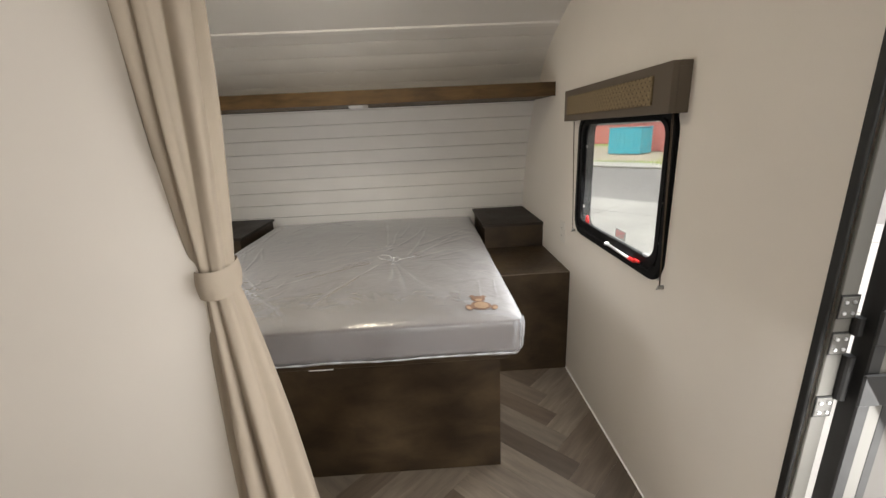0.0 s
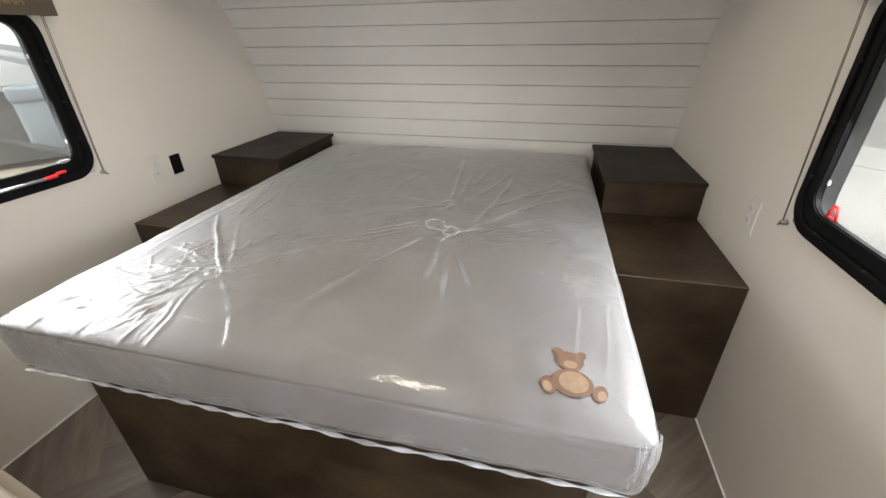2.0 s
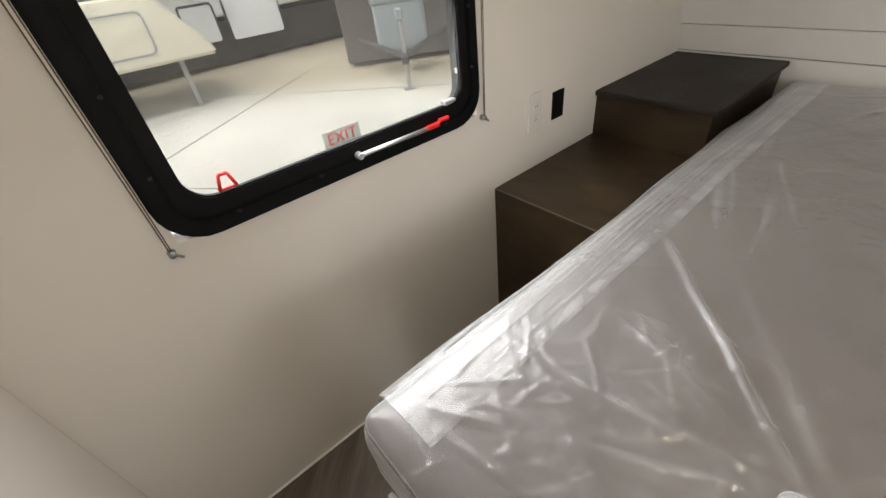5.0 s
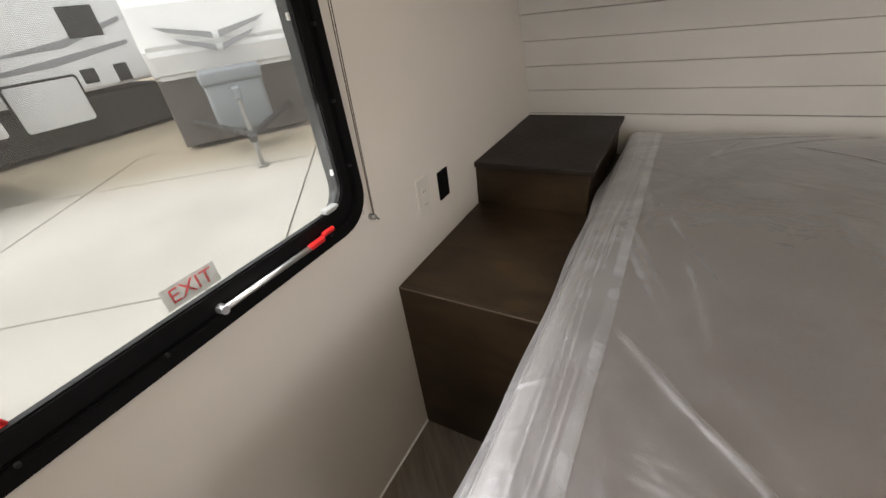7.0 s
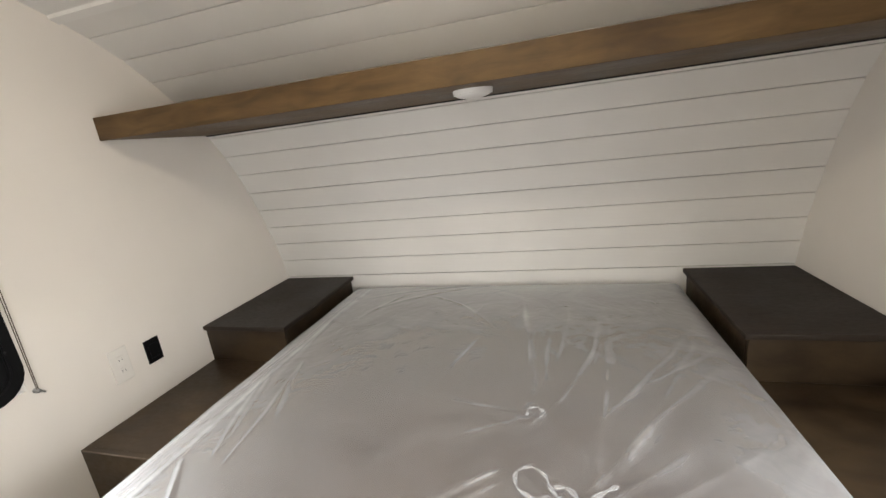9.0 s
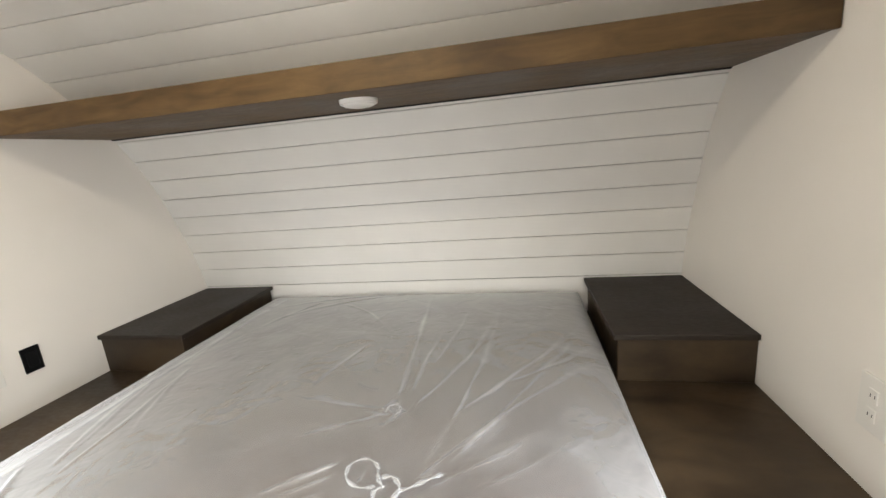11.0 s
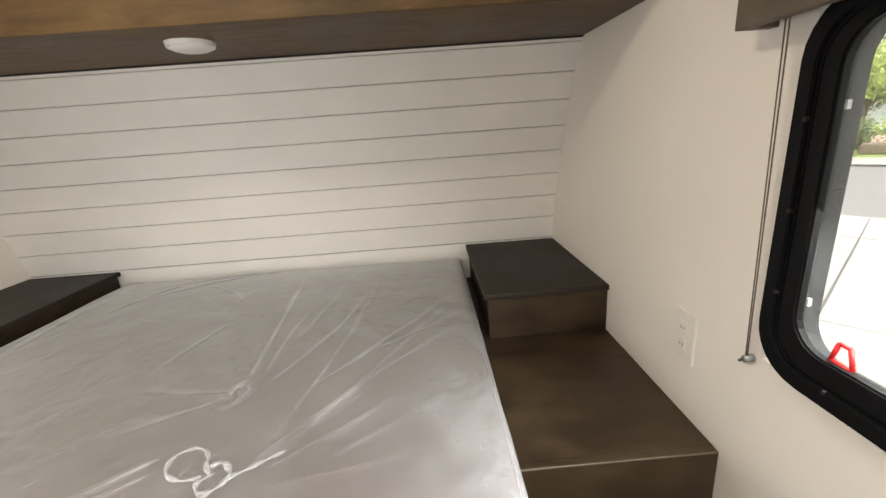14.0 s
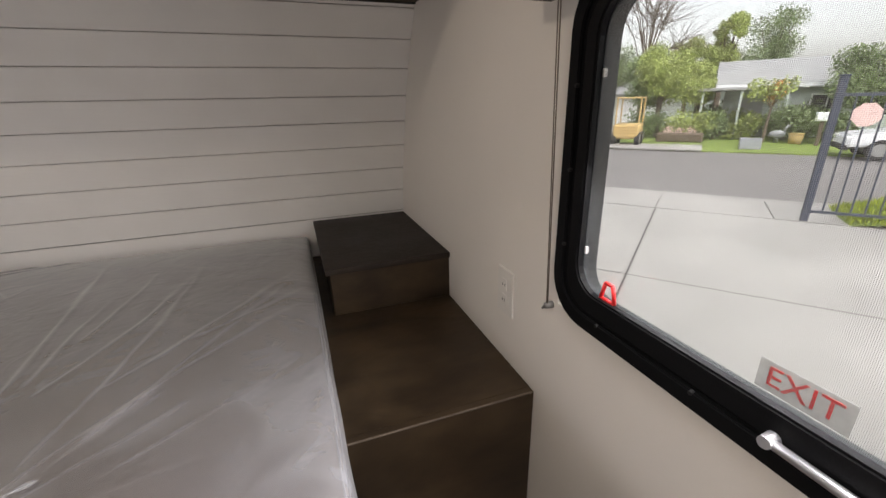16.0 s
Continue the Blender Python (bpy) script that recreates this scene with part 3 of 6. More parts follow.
def window(name, s):
    """A window with black rim, glass, mesh, latch bar and red handles; s is the side, -1 or 1."""
    y0, y1, z0, z1 = WIN
    mid = (y0 + y1) / 2
    X = s * W

    def x(a):
        return X - s * a

    def yy(v):
        return v if s < 0 else 2 * mid - v

    def bx(a, b, ya, yb, za, zb, bev=0.0, seg=1):
        p, q = sorted((x(a), x(b)))
        r, t = sorted((yy(ya), yy(yb)))
        return boxed(p, q, r, t, za, zb, bev=bev, seg=seg)
    win = holder(name, (X, mid, z0), "black-rimmed window with round corners, insect mesh and a silver latch bar", "window", kind="structure")
    bm = bmesh.new()
    ring(bm, round_rect(y0, y1, z0, z1, 0.085), round_rect(y0 + 0.036, y1 - 0.036, z0 + 0.036, z1 - 0.036, 0.06), x(0.004), x(-0.002))
    ring(bm, round_rect(y0 + 0.005, y1 - 0.005, z0 + 0.005, z1 - 0.005, 0.08), round_rect(y0 + 0.030, y1 - 0.030, z0 + 0.031, z1 - 0.030, 0.062), x(0.010), x(0.003))
    bmesh.ops.bevel(bm, geom=[e for e in bm.edges if e.calc_face_angle(0) > 0.8], offset=0.002, segments=2, affect="EDGES")
    part("rim", bm, BLACK, win, "black plastic rim")
    bm = bmesh.new()
    ring(bm, round_rect(y0 + 0.0362, y1 - 0.0362, z0 + 0.0362, z1 - 0.0362, 0.06), round_rect(y0 + 0.064, y1 - 0.064, z0 + 0.072, z1 - 0.048, 0.05), x(0.007), x(-0.009))
    bmesh.ops.bevel(bm, geom=[e for e in bm.edges if e.calc_face_angle(0) > 0.8], offset=0.003, segments=2, affect="EDGES")
    part("window_frame", bm, BLACK, win, "black inner frame")
    bm = bmesh.new()
    ring(bm, round_rect(y0 + 0.014, y1 - 0.014, z0 + 0.014, z1 - 0.014, 0.07), round_rect(y0 + 0.052, y1 - 0.052, z0 + 0.056, z1 - 0.045, 0.055), x(-0.018), x(-0.027))
    ring(bm, round_rect(y0 + 0.014, y1 - 0.014, z0 + 0.014, z1 - 0.014, 0.07), round_rect(y0 + 0.046, y1 - 0.046, z0 + 0.048, z1 - 0.04, 0.055), x(-0.028), x(-0.038))
    ring(bm, round_rect(y0 + 0.014, y1 - 0.014, z0 + 0.014, z1 - 0.014, 0.07), round_rect(y0 + 0.042, y1 - 0.042, z0 + 0.044, z1 - 0.04, 0.055), x(-0.039), x(-0.056))
    part("sash", bm, STEELGREY, win, "grey metal sash edge")
    bm = bmesh.new()
    prism(bm, round_rect(y0 + 0.040, y1 - 0.040, z0 + 0.042, z1 - 0.038, 0.055), "x", x(-0.046), x(-0.049))
    part("pane", bm, GLASS, win, "clear glass pane").visible_shadow = False
    bm = bmesh.new()
    vs = [bm.verts.new((x(-0.012), p, q)) for p, q in round_rect(y0 + 0.060, y1 - 0.060, z0 + 0.068, z1 - 0.044, 0.05)]
    bm.faces.new(vs)
    part("insect_screen", bm, SCREEN, win, "fine grey insect mesh").visible_shadow = False
    # screws round the rim
    spots = [(y0 + 0.13 + i * (y1 - y0 - 0.26) / 3, z0 + 0.0285) for i in range(4)] + [(p, z0 + 0.14 + j * 0.13) for p in (y0 + 0.028, y1 - 0.028) for j in range(3)]
    for p, q in spots:
        part("screw", tubed((x(0.006), p, q), (x(0.0115), p, q), 0.0042, 0.003, n=8), RUBBER, win)
    # small white clips that hold the mesh
    for q in (z0 + 0.13, z0 + 0.41):
        for p in (y0 + 0.0605, y1 - 0.0645):
            a, b = sorted((x(-0.016), x(-0.0105)))
            part("mesh_clip", boxed(a, b, p, p + 0.004, q, q + 0.012), WHITE, win, "small white clip")
    # latch bar with its red end, pull ring, small catch
    bar = part("latch_bar", tubed((x(0.016), yy(1.70), z0 + 0.041), (x(0.016), yy(1.90), z0 + 0.038), 0.0055, n=10), CHROME, win, "silver latch bar", smooth=True)
    part("bar_knob", tubed((x(0.008), yy(1.70), z0 + 0.041), (x(0.023), yy(1.70), z0 + 0.041), 0.0085, 0.007, n=14), CHROME, bar)
    part("bar_end", bx(0.010, 0.022, 1.888, 1.930, z0 + 0.033, z0 + 0.045, 0.003), RED, bar, "red latch end")
    part("bar_tip", bx(0.010, 0.020, 1.928, 1.962, z0 + 0.040, z0 + 0.050, 0.003), RED, bar, "red latch tip")
    part("catch", bx(-0.011, 0.007, 1.962, 2.0, z0 + 0.070, z0 + 0.080, 0.002), CATCH, win, "small silver catch")
    a, b = yy(1.418), yy(1.449)
    m = (a + b) / 2
    q = [(a, z0 + 0.072), (b, z0 + 0.072), (m + (b - m) * 0.5, z0 + 0.101), (m + (a - m) * 0.5, z0 + 0.101)]
    bm = bmesh.new()
    for (p0, q0), (p1, q1) in zip(q, q[1:] + q[:1]):
        tube(bm, (x(-0.006), p0, q0), (x(-0.006), p1, q1), 0.0032, n=8)
    part("pull_ring", bm, RED, win, "red pull ring", smooth=True)
    # sticker on the glass, read from indoors
    c = 1.700 if s < 0 else 1.700
    p, q = sorted((x(-0.0455), x(-0.0452)))
    st = part("sticker", boxed(p, q, c - 0.046, c + 0.046, z0 + 0.053, z0 + 0.091), STICKER, win, "pale sticker lettered EXIT in red")
    turn = Matrix(((0, 0, -s, 0), (-s, 0, 0, 0), (0, 1, 0, 0), (0, 0, 0, 1)))
    words("EXIT", 0.036, (x(-0.0446), c, z0 + 0.072), turn, RED, "lettering", st, "red letters")
    return win


for nm, s in (("window_1", -1), ("window_2", 1)):
    window(nm, s)


def shade_cord(s, y):
    """A thin looped cord beside the window with its clip on the wall."""
    X = s * W
    h = holder("shade_cord", (X, y, 0.82), "thin brown shade cord held by a small wall clip", "cord", "shade cords")
    bm = bmesh.new()
    for o in (-0.0035, 0.0035):
        tube(bm, (X - s * 0.030, y + o, 1.39), (X - s * 0.012, y + o * 0.5, 0.832), 0.0011, n=6)
    part("cord", bm, BARK, h, smooth=True)
    bm = bmesh.new()
    tube(bm, (X, y, 0.826), (X - s * 0.016, y, 0.826), 0.0075, 0.006, n=12)
    tube(bm, (X - s * 0.012, y, 0.828), (X - s * 0.012, y + 0.014, 0.814), 0.0028, n=8)
    part("clip", bm, ALU, h, "small metal wall clip", smooth=True)


for s in (-1, 1):
    for y in (1.298, 2.090):
        shade_cord(s, y)


def valance(s):
    X = s * W
    o = 0.0 if s < 0 else 0.032
    f0, f1 = (1.297, 2.033) if s < 0 else (1.367, 2.104)
    h = holder("window_valance", (X, 1.695, 1.36), "taupe vinyl window valance with a patterned beige panel", "valance", "window valances")

    def bx(d0, d1, ya, yb, za, zb, bev):
        a, b = sorted((X - s * d0, X - s * d1))
        return boxed(a, b, ya, yb, za, zb, bev=bev, seg=2)
    part("front_board", bx(0.036, 0.055, 1.245 + o, 2.124 + o, 1.358, 1.495, 0.0015), TAUPE, h)
    part("top_board", bx(0.0, 0.0358, 1.245 + o, 2.124 + o, 1.4802, 1.495, 0.0), TAUPE, h)
    for a in (1.245 + o, 2.106 + o):
        part("end_board", bx(0.0, 0.0358, a, a + 0.018, 1.358, 1.480, 0.0), TAUPE, h)
    part("fabric_panel", bx(0.0545, 0.062, f0, f1, 1.384, 1.467, 0.004), PATTERN, h, "woven beige panel with dark dots")
    part("shade_roll", tubed((X - s * 0.02, 1.285, 1.418), (X - s * 0.02, 2.095, 1.418), 0.014, n=14), WHITE, h, "rolled white shade", smooth=True)
    return h


for s in (-1, 1):
    valance(s)


def wall_plate(s, y, z, w, hgt, material, label, kind):
    X = s * W
    h = holder("wall_plate", (X, y, z), label, "wall plate", "wall plates")
    a, b = sorted((X, X - s * 0.006))
    part("cover", boxed(a, b, y - w / 2, y + w / 2, z - hgt / 2, z + hgt / 2, bev=0.002, seg=2), material, h)
    a, b = sorted((X - s * 0.0062, X - s * 0.009))
    if kind == "outlet":
        for o in (-0.02, 0.02):
            part("socket", boxed(a, b, y - 0.011, y + 0.011, z + o - 0.014, z + o + 0.014, bev=0.001), PLATE, h)
            for q in (-0.005, 0.005):
                c, d = sorted((X - s * 0.0088, X - s * 0.0094))
                part("slot", boxed(c, d, y + q - 0.0008, y + q + 0.0008, z + o - 0.0035, z + o + 0.0035), RUBBER, h)
    else:
        part("rocker", boxed(a, b, y - w * 0.3, y + w * 0.3, z - hgt * 0.3, z + hgt * 0.3, bev=0.002), material, h)


wall_plate(-1, 2.314, 0.770, 0.06, 0.118, PLATE, "white outlet plate on the side wall", "outlet")
wall_plate(-1, 2.430, 0.762, 0.056, 0.088, BLACK, "black charging plate on the side wall", "charger")
wall_plate(1, 2.270, 0.774, 0.072, 0.116, PLATE, "white outlet plate beside the bed", "outlet")


# ---- bedroom furniture ----
def nightstand(s):
    """A stepped corner unit: a low box and a taller one behind it."""
    lo = holder("corner_cabinet", (s * 0.95, 2.7, 0), "stepped dark oak corner cabinet beside the bed", "cabinet", "cabinets beside the bed")

    def bx(xa, xb, *r, **kw):
        a, b = sorted((s * xa, s * xb))
        return boxed(a, b, *r, **kw)
    part("front_panel", bx(0.70, W - 0.001, 2.131, 2.150, 0.0, 0.5860, bev=0.0008), OAK, lo)
    # pale strip stands for wear and for the rounded edge's sheen
    part("edge_band", bx(0.703, W - 0.004, 2.1296, 2.1336, 0.5828, 0.5868, bev=0.0016, seg=2), OAK_EDGE, lo, "pale worn edge with painted sheen")
    part("side_panel", bx(0.70, 0.718, 2.1505, 3.24, 0.0, 0.567, bev=0.0015), OAK, lo)
    part("step_top", bx(0.70, W - 0.001, 2.1502, 3.242, 0.5675, 0.5860), OAK, lo)
    part("upper_front", bx(0.786, W - 0.001, 2.660, 2.676, 0.5865, 0.727, bev=0.0015), OAK, lo)
    part("upper_side", bx(0.786, 0.802, 2.6765, 3.236, 0.5865, 0.727, bev=0.0015), OAK, lo)
    part("upper_top", bx(0.772, W - 0.001, 2.648, 3.241, 0.7275, 0.746, bev=0.003, seg=2), OAK_TOP, lo)
    return lo


for s in (-1, 1):
    nightstand(s)


def bed_base():
    b = holder("bed_base", (0.01, 2.3, 0), "dark oak box bed base on the floor", "bed base")
    part("front_panel", boxed(-0.65, 0.672, 1.466, 1.482, 0.0, 0.514, bev=0.0015), OAK, b)
    part("side_panel", boxed(-0.65, -0.634, 1.4825, 3.236, 0.0, 0.514, bev=0.0015), OAK, b)
    part("side_panel", boxed(0.656, 0.672, 1.4825, 3.236, 0.0, 0.514, bev=0.0015), OAK, b)
    part("platform", boxed(-0.69, 0.698, 1.44, 3.20, 0.5145, 0.548, bev=0.002), OAK, b)
    # pale pull tab of the lift under the mattress
    bm = bmesh.new()
    prism(bm, [(-0.075, 0.546), (0.075, 0.546), (0.058, 0.512), (0.04, 0.504), (-0.04, 0.504), (-0.058, 0.512)], "y", 1.452, 1.458)
    part("pull_tab", bm, WHITE, b, "pale lift tab under the mattress")


bed_base()

# the mattress: half widths, centre, length, height
MX0, MX1, MY0, MY1, MZ0, MZ1 = -0.738, 0.745, 1.390, 3.205, 0.556, 0.700
RIDGES = []
KNOTS = ((0.225, 2.035), (-0.30, 1.65), (0.198, 2.238))


def fold(p, q, h, w0, w1, bow=0.0, strong=0.6):
    """One pleat of the plastic from p to q, w0 wide at p and w1 at q, bowed to one side."""
    RIDGES.append((Vector(p), Vector(q), h, w0, w1, bow, strong))


def lay_folds():
    """Long flat pleats that run out from the knots, and small crumples."""
    k1, k2, k3 = KNOTS
    # from the middle knot
    fold((0.185, 1.96), (-0.07, 1.47), 0.006, 0.012, 0.020, 0.0, 0.8)
    fold((0.150, 2.00), (-0.27, 1.70), 0.006, 0.018, 0.026, 0.012, 0.75)
    fold((0.231, 1.99), (0.250, 1.70), 0.005, 0.016, 0.030, -0.012, 0.55)
    fold((0.274, 1.96), (0.430, 1.63), 0.004, 0.014, 0.034, 0.010, 0.4)
    fold((0.255, 1.97), (0.330, 1.50), 0.004, 0.016, 0.034, -0.012, 0.4)
    fold((0.300, 2.04), (0.715, 2.56), 0.007, 0.022, 0.034, -0.012, 0.9)
    fold((0.320, 2.02), (0.520, 2.20), 0.005, 0.012, 0.026, 0.006, 0.8)
    fold((0.310, 2.08), (0.412, 2.98), 0.005, 0.018, 0.034, 0.030, 0.65)
    fold((0.345, 2.07), (0.707, 2.79), 0.005, 0.018, 0.040, 0.010, 0.7)
    fold((0.420, 2.04), (0.715, 2.30), 0.004, 0.016, 0.036, 0.010, 0.45)
    fold((0.330, 1.99), (0.640, 2.08), 0.003, 0.012, 0.040, 0.010, 0.3)
    fold((0.144, 2.075), (-0.05, 1.915), 0.006, 0.012, 0.020, 0.004, 0.8)
    fold((0.150, 2.045), (-0.12, 1.855), 0.005, 0.012, 0.024, -0.004, 0.7)
    # from the rear knot
    fold((0.195, 2.29), (0.103, 3.12), 0.006, 0.018, 0.036, 0.006, 0.8)
    fold((0.225, 2.30), (0.240, 2.72), 0.004, 0.014, 0.026, -0.010, 0.45)
    fold((0.245, 2.27), (0.395, 2.82), 0.006, 0.016, 0.034, 0.030, 0.75)
    fold((0.246, 2.45), (0.300, 2.88), 0.004, 0.014, 0.026, 0.008, 0.5)
    fold((0.350, 2.25), (0.690, 2.79), 0.006, 0.018, 0.036, 0.014, 0.7)
    fold((0.460, 2.39), (0.725, 2.66), 0.005, 0.016, 0.030, 0.010, 0.5)
    fold((0.180, 2.230), (-0.02, 2.12), 0.004, 0.012, 0.022, 0.0, 0.65)
    fold((0.180, 2.250), (-0.12, 2.30), 0.003, 0.010, 0.022, -0.01, 0.35)
    # from the knot near the foot
    fold((-0.30, 1.70), (-0.42, 1.88), 0.005, 0.014, 0.026, 0.008, 0.6)
    fold((-0.31, 1.68), (-0.605, 2.02), 0.011, 0.013, 0.018, -0.006, 1.3)
    fold((-0.612, 2.03), (-0.29, 1.66), 0.008, 0.016, 0.016, 0.006, 1.3)
    fold((-0.30, 1.72), (-0.48, 1.99), 0.004, 0.014, 0.026, -0.01, 0.55)
    fold((-0.478, 2.0), (-0.573, 2.46), 0.005, 0.014, 0.030, 0.012, 0.5)
    fold((-0.52, 2.02), (-0.68, 2.50), 0.004, 0.020, 0.034, -0.016, 0.55)
    fold((-0.34, 1.65), (-0.56, 1.51), 0.006, 0.012, 0.024, 0.01, 0.7)
    fold((-0.35, 1.67), (-0.68, 1.62), 0.005, 0.012, 0.026, 0.0, 0.6)
    fold((-0.31, 1.62), (-0.25, 1.44), 0.006, 0.012, 0.020, 0.02, 0.7)
    fold((-0.28, 1.64), (-0.10, 1.46), 0.004, 0.010, 0.020, -0.01, 0.5)
    fold((-0.37, 1.70), (-0.66, 1.80), 0.005, 0.012, 0.030, 0.012, 0.6)
    # across the head end
    fold((-0.02, 3.17), (-0.54, 2.80), 0.006, 0.016, 0.040, 0.03, 0.6)
    fold((-0.12, 3.17), (-0.60, 3.00), 0.007, 0.014, 0.030, 0.0, 0.6)
    fold((-0.26, 3.00), (0.06, 2.665), 0.006, 0.014, 0.022, -0.03, 0.75)
    fold((0.01, 2.60), (-0.06, 2.30), 0.004, 0.014, 0.020, 0.01, 0.5)
    fold((-0.38, 3.05), (-0.52, 2.72), 0.005, 0.014, 0.030, 0.012, 0.5)
    fold((-0.56, 2.46), (-0.42, 2.12), 0.004, 0.014, 0.026, 0.01, 0.5)
    fold((-0.64, 3.05), (-0.58, 2.30), 0.004, 0.016, 0.034, 0.012, 0.5)
    fold((-0.66, 2.45), (-0.50, 1.95), 0.004, 0.014, 0.030, -0.012, 0.45)
    fold((0.63, 1.75), (0.62, 1.45), 0.003, 0.010, 0.024, 0.006, 0.5)
    fold((0.70, 1.78), (0.67, 1.50), 0.003, 0.010, 0.024, 0.0, 0.45)
    rnd = random.Random(7)
    for i in range(60):
        c = Vector((rnd.gauss(0.30, 0.17), rnd.gauss(1.47, 0.05)))
        a = rnd.gauss(1.0, 0.9)
        d = Vector((math.cos(a), math.sin(a))) * rnd.uniform(0.008, 0.035)
        w = rnd.uniform(0.006, 0.014)
        fold(c - d, c + d, rnd.uniform(0.0008, 0.0030), w, w * rnd.uniform(0.5, 1.2), rnd.gauss(0, 0.006), rnd.uniform(0.05, 0.25))
    for i in range(245):
        if i < 145:
            c = Vector((rnd.gauss(-0.47, 0.14), rnd.gauss(1.60, 0.15)))
            a = math.atan2(c.y - k2[1], c.x - k2[0]) + rnd.gauss(0, 0.7)
            h, w = rnd.uniform(0.002, 0.007), rnd.uniform(0.007, 0.018)
        else:
            c = Vector((rnd.uniform(MX0, MX1), rnd.uniform(MY0, MY1)))
            a = rnd.uniform(0, 2 * math.pi)
            h, w = rnd.uniform(0.0005, 0.0018), rnd.uniform(0.014, 0.04)
        d = Vector((math.cos(a), math.sin(a))) * rnd.uniform(0.02, 0.085)
        fold(c - d, c + d, h, w, w * rnd.uniform(0.4, 1.2), rnd.gauss(0, 0.012), rnd.uniform(0.12, 0.4) if i < 145 else rnd.uniform(0.03, 0.12))


lay_folds()


def pleats(X, Y):
    """Height of the plastic over the mattress; haze (0 to 1) for doubled film and painted crease highlights."""
    H, F = np.zeros_like(X), np.zeros_like(X)
    for p, q, h, w0, w1, bow, strong in RIDGES:
        m = 0.10 + abs(bow)
        near = (X > min(p.x, q.x) - m) & (X < max(p.x, q.x) + m) & (Y > min(p.y, q.y) - m) & (Y < max(p.y, q.y) + m)
        if not near.any():
            continue
        x, y = X[near], Y[near]
        d = q - p
        L = d.length
        T = ((x - p.x) * d.x + (y - p.y) * d.y) / (L * L)
        C = np.clip(T, 0, 1)
        off = ((x - p.x) * d.y - (y - p.y) * d.x) / L - bow * 4 * C * (1 - C) + 0.0035 * np.sin(C * L * 27 + p.x * 40) * C
        w = (w0 + (w1 - w0) * C) * (0.85 + 0.25 * np.sin(C * L * 19 + p.y * 30))
        s = off / w
        edge = np.exp(-np.where(s < 0, s / 0.24, s / 0.42) ** 2)
        flap = np.clip(s * 5, 0, 1) * np.clip(1.1 - s, 0, 1) ** 1.3
        rim = np.exp(-((s - 0.9) / 0.14) ** 2) * np.clip(np.sin(C * L * 11 + q.x * 60), 0, 1)
        ends = np.clip(T * L / 0.03, 0, 1) * np.clip((1 - T) / 0.45, 0, 1) ** 0.8
        fade = ends * (1 - 0.45 * C)
        broken = np.clip(0.62 + 0.6 * np.sin(C * L * 17 + p.x * 50 + q.y * 31) * np.sin(C * L * 7 + q.x * 40), 0.12, 1)
        H[near] += 0.8 * h * fade * (0.6 * edge + 0.42 * flap + 0.14 * rim)
        # crease lines are whitened to paint their gloss; the flap is doubled film
        F[near] = np.maximum(F[near], min((0.6 if q.y > 2.5 else 0.85) * strong, 0.95) * fade * np.maximum(np.maximum(edge * broken, 0.5 * rim * broken), 0.36 * flap))
    for kx, ky in KNOTS:
        R = np.hypot(X - kx, Y - ky)
        A = np.arctan2(Y - ky, X - kx)
        g = np.exp(-(R / 0.045) ** 2)
        H += 0.0022 * g * (1 + 0.5 * np.sin(5 * A + kx * 30 + R * 70)) + 0.003 * np.exp(-((R * (1 + 0.3 * np.sin(2 * A + kx * 9)) - 0.03) / 0.006) ** 2) * np.clip(0.3 + np.sin(A * 2 + ky * 7), 0, 1)
        F = np.maximum(F, 0.4 * g * np.clip(0.3 + 0.6 * np.sin(5 * A + ky * 20 + R * 90), 0, 1))
    return np.minimum(H, 0.014), F


def film_lift(X, Y):
    return pleats(X, Y)[0]


def crown(X, Y):
    """The soft swell of the mattress top."""
    U = 2 * (X - MX0) / (MX1 - MX0) - 1
    V = 2 * (Y - MY0) / (MY1 - MY0) - 1
    return 0.040 * (1 - np.abs(U) ** 3.2) * (1 - np.abs(V) ** 5)


def grid_mesh(name, P, material, parent, label, layers=None):
    """A sheet from an array of places (rows, columns, 3)."""
    r, c, _ = P.shape
    idx = np.arange(r * c).reshape(r, c)
    faces = np.stack([idx[:-1, :-1], idx[:-1, 1:], idx[1:, 1:], idx[1:, :-1]], -1).reshape(-1, 4)
    me = bpy.data.meshes.new(name)
    me.from_pydata(P.reshape(-1, 3).tolist(), [], faces.tolist())
    me.materials.append(material)
    if layers is not None:
        me.attributes.new("layers", "FLOAT", "POINT").data.foreach_set("value", layers.reshape(-1).astype(np.float32))
    me.shade_smooth()
    o = new(name, me)
    o.parent = parent
    o["label"] = label
    return o


def rounded(X, Y, r=0.034):
    """Draws the square corners of the plan in to round ones."""
    mx, my, hx, hy = (MX0 + MX1) / 2, (MY0 + MY1) / 2, (MX1 - MX0) / 2 - r, (MY1 - MY0) / 2 - r
    a, b = np.clip(np.abs(X - mx) - hx, 0, None) / r, np.clip(np.abs(Y - my) - hy, 0, None) / r
    k = np.where((a > 0) & (b > 0), np.maximum(a, b) / np.maximum(np.hypot(a, b), 1e-6), 1.0)
    a, b = a * k * r, b * k * r
    return (np.where(a > 0, mx + np.sign(X - mx) * (hx + a), X), np.where(b > 0, my + np.sign(Y - my) * (hy + b), Y))


def edge_drop(X, Y, r=0.05):
    """How far the top rolls down towards its edges."""
    d = np.minimum(np.minimum(X - MX0, MX1 - X), np.minimum(Y - MY0, MY1 - Y))
    return 0.010 * np.clip(1 - d / r, 0, 1) ** 2


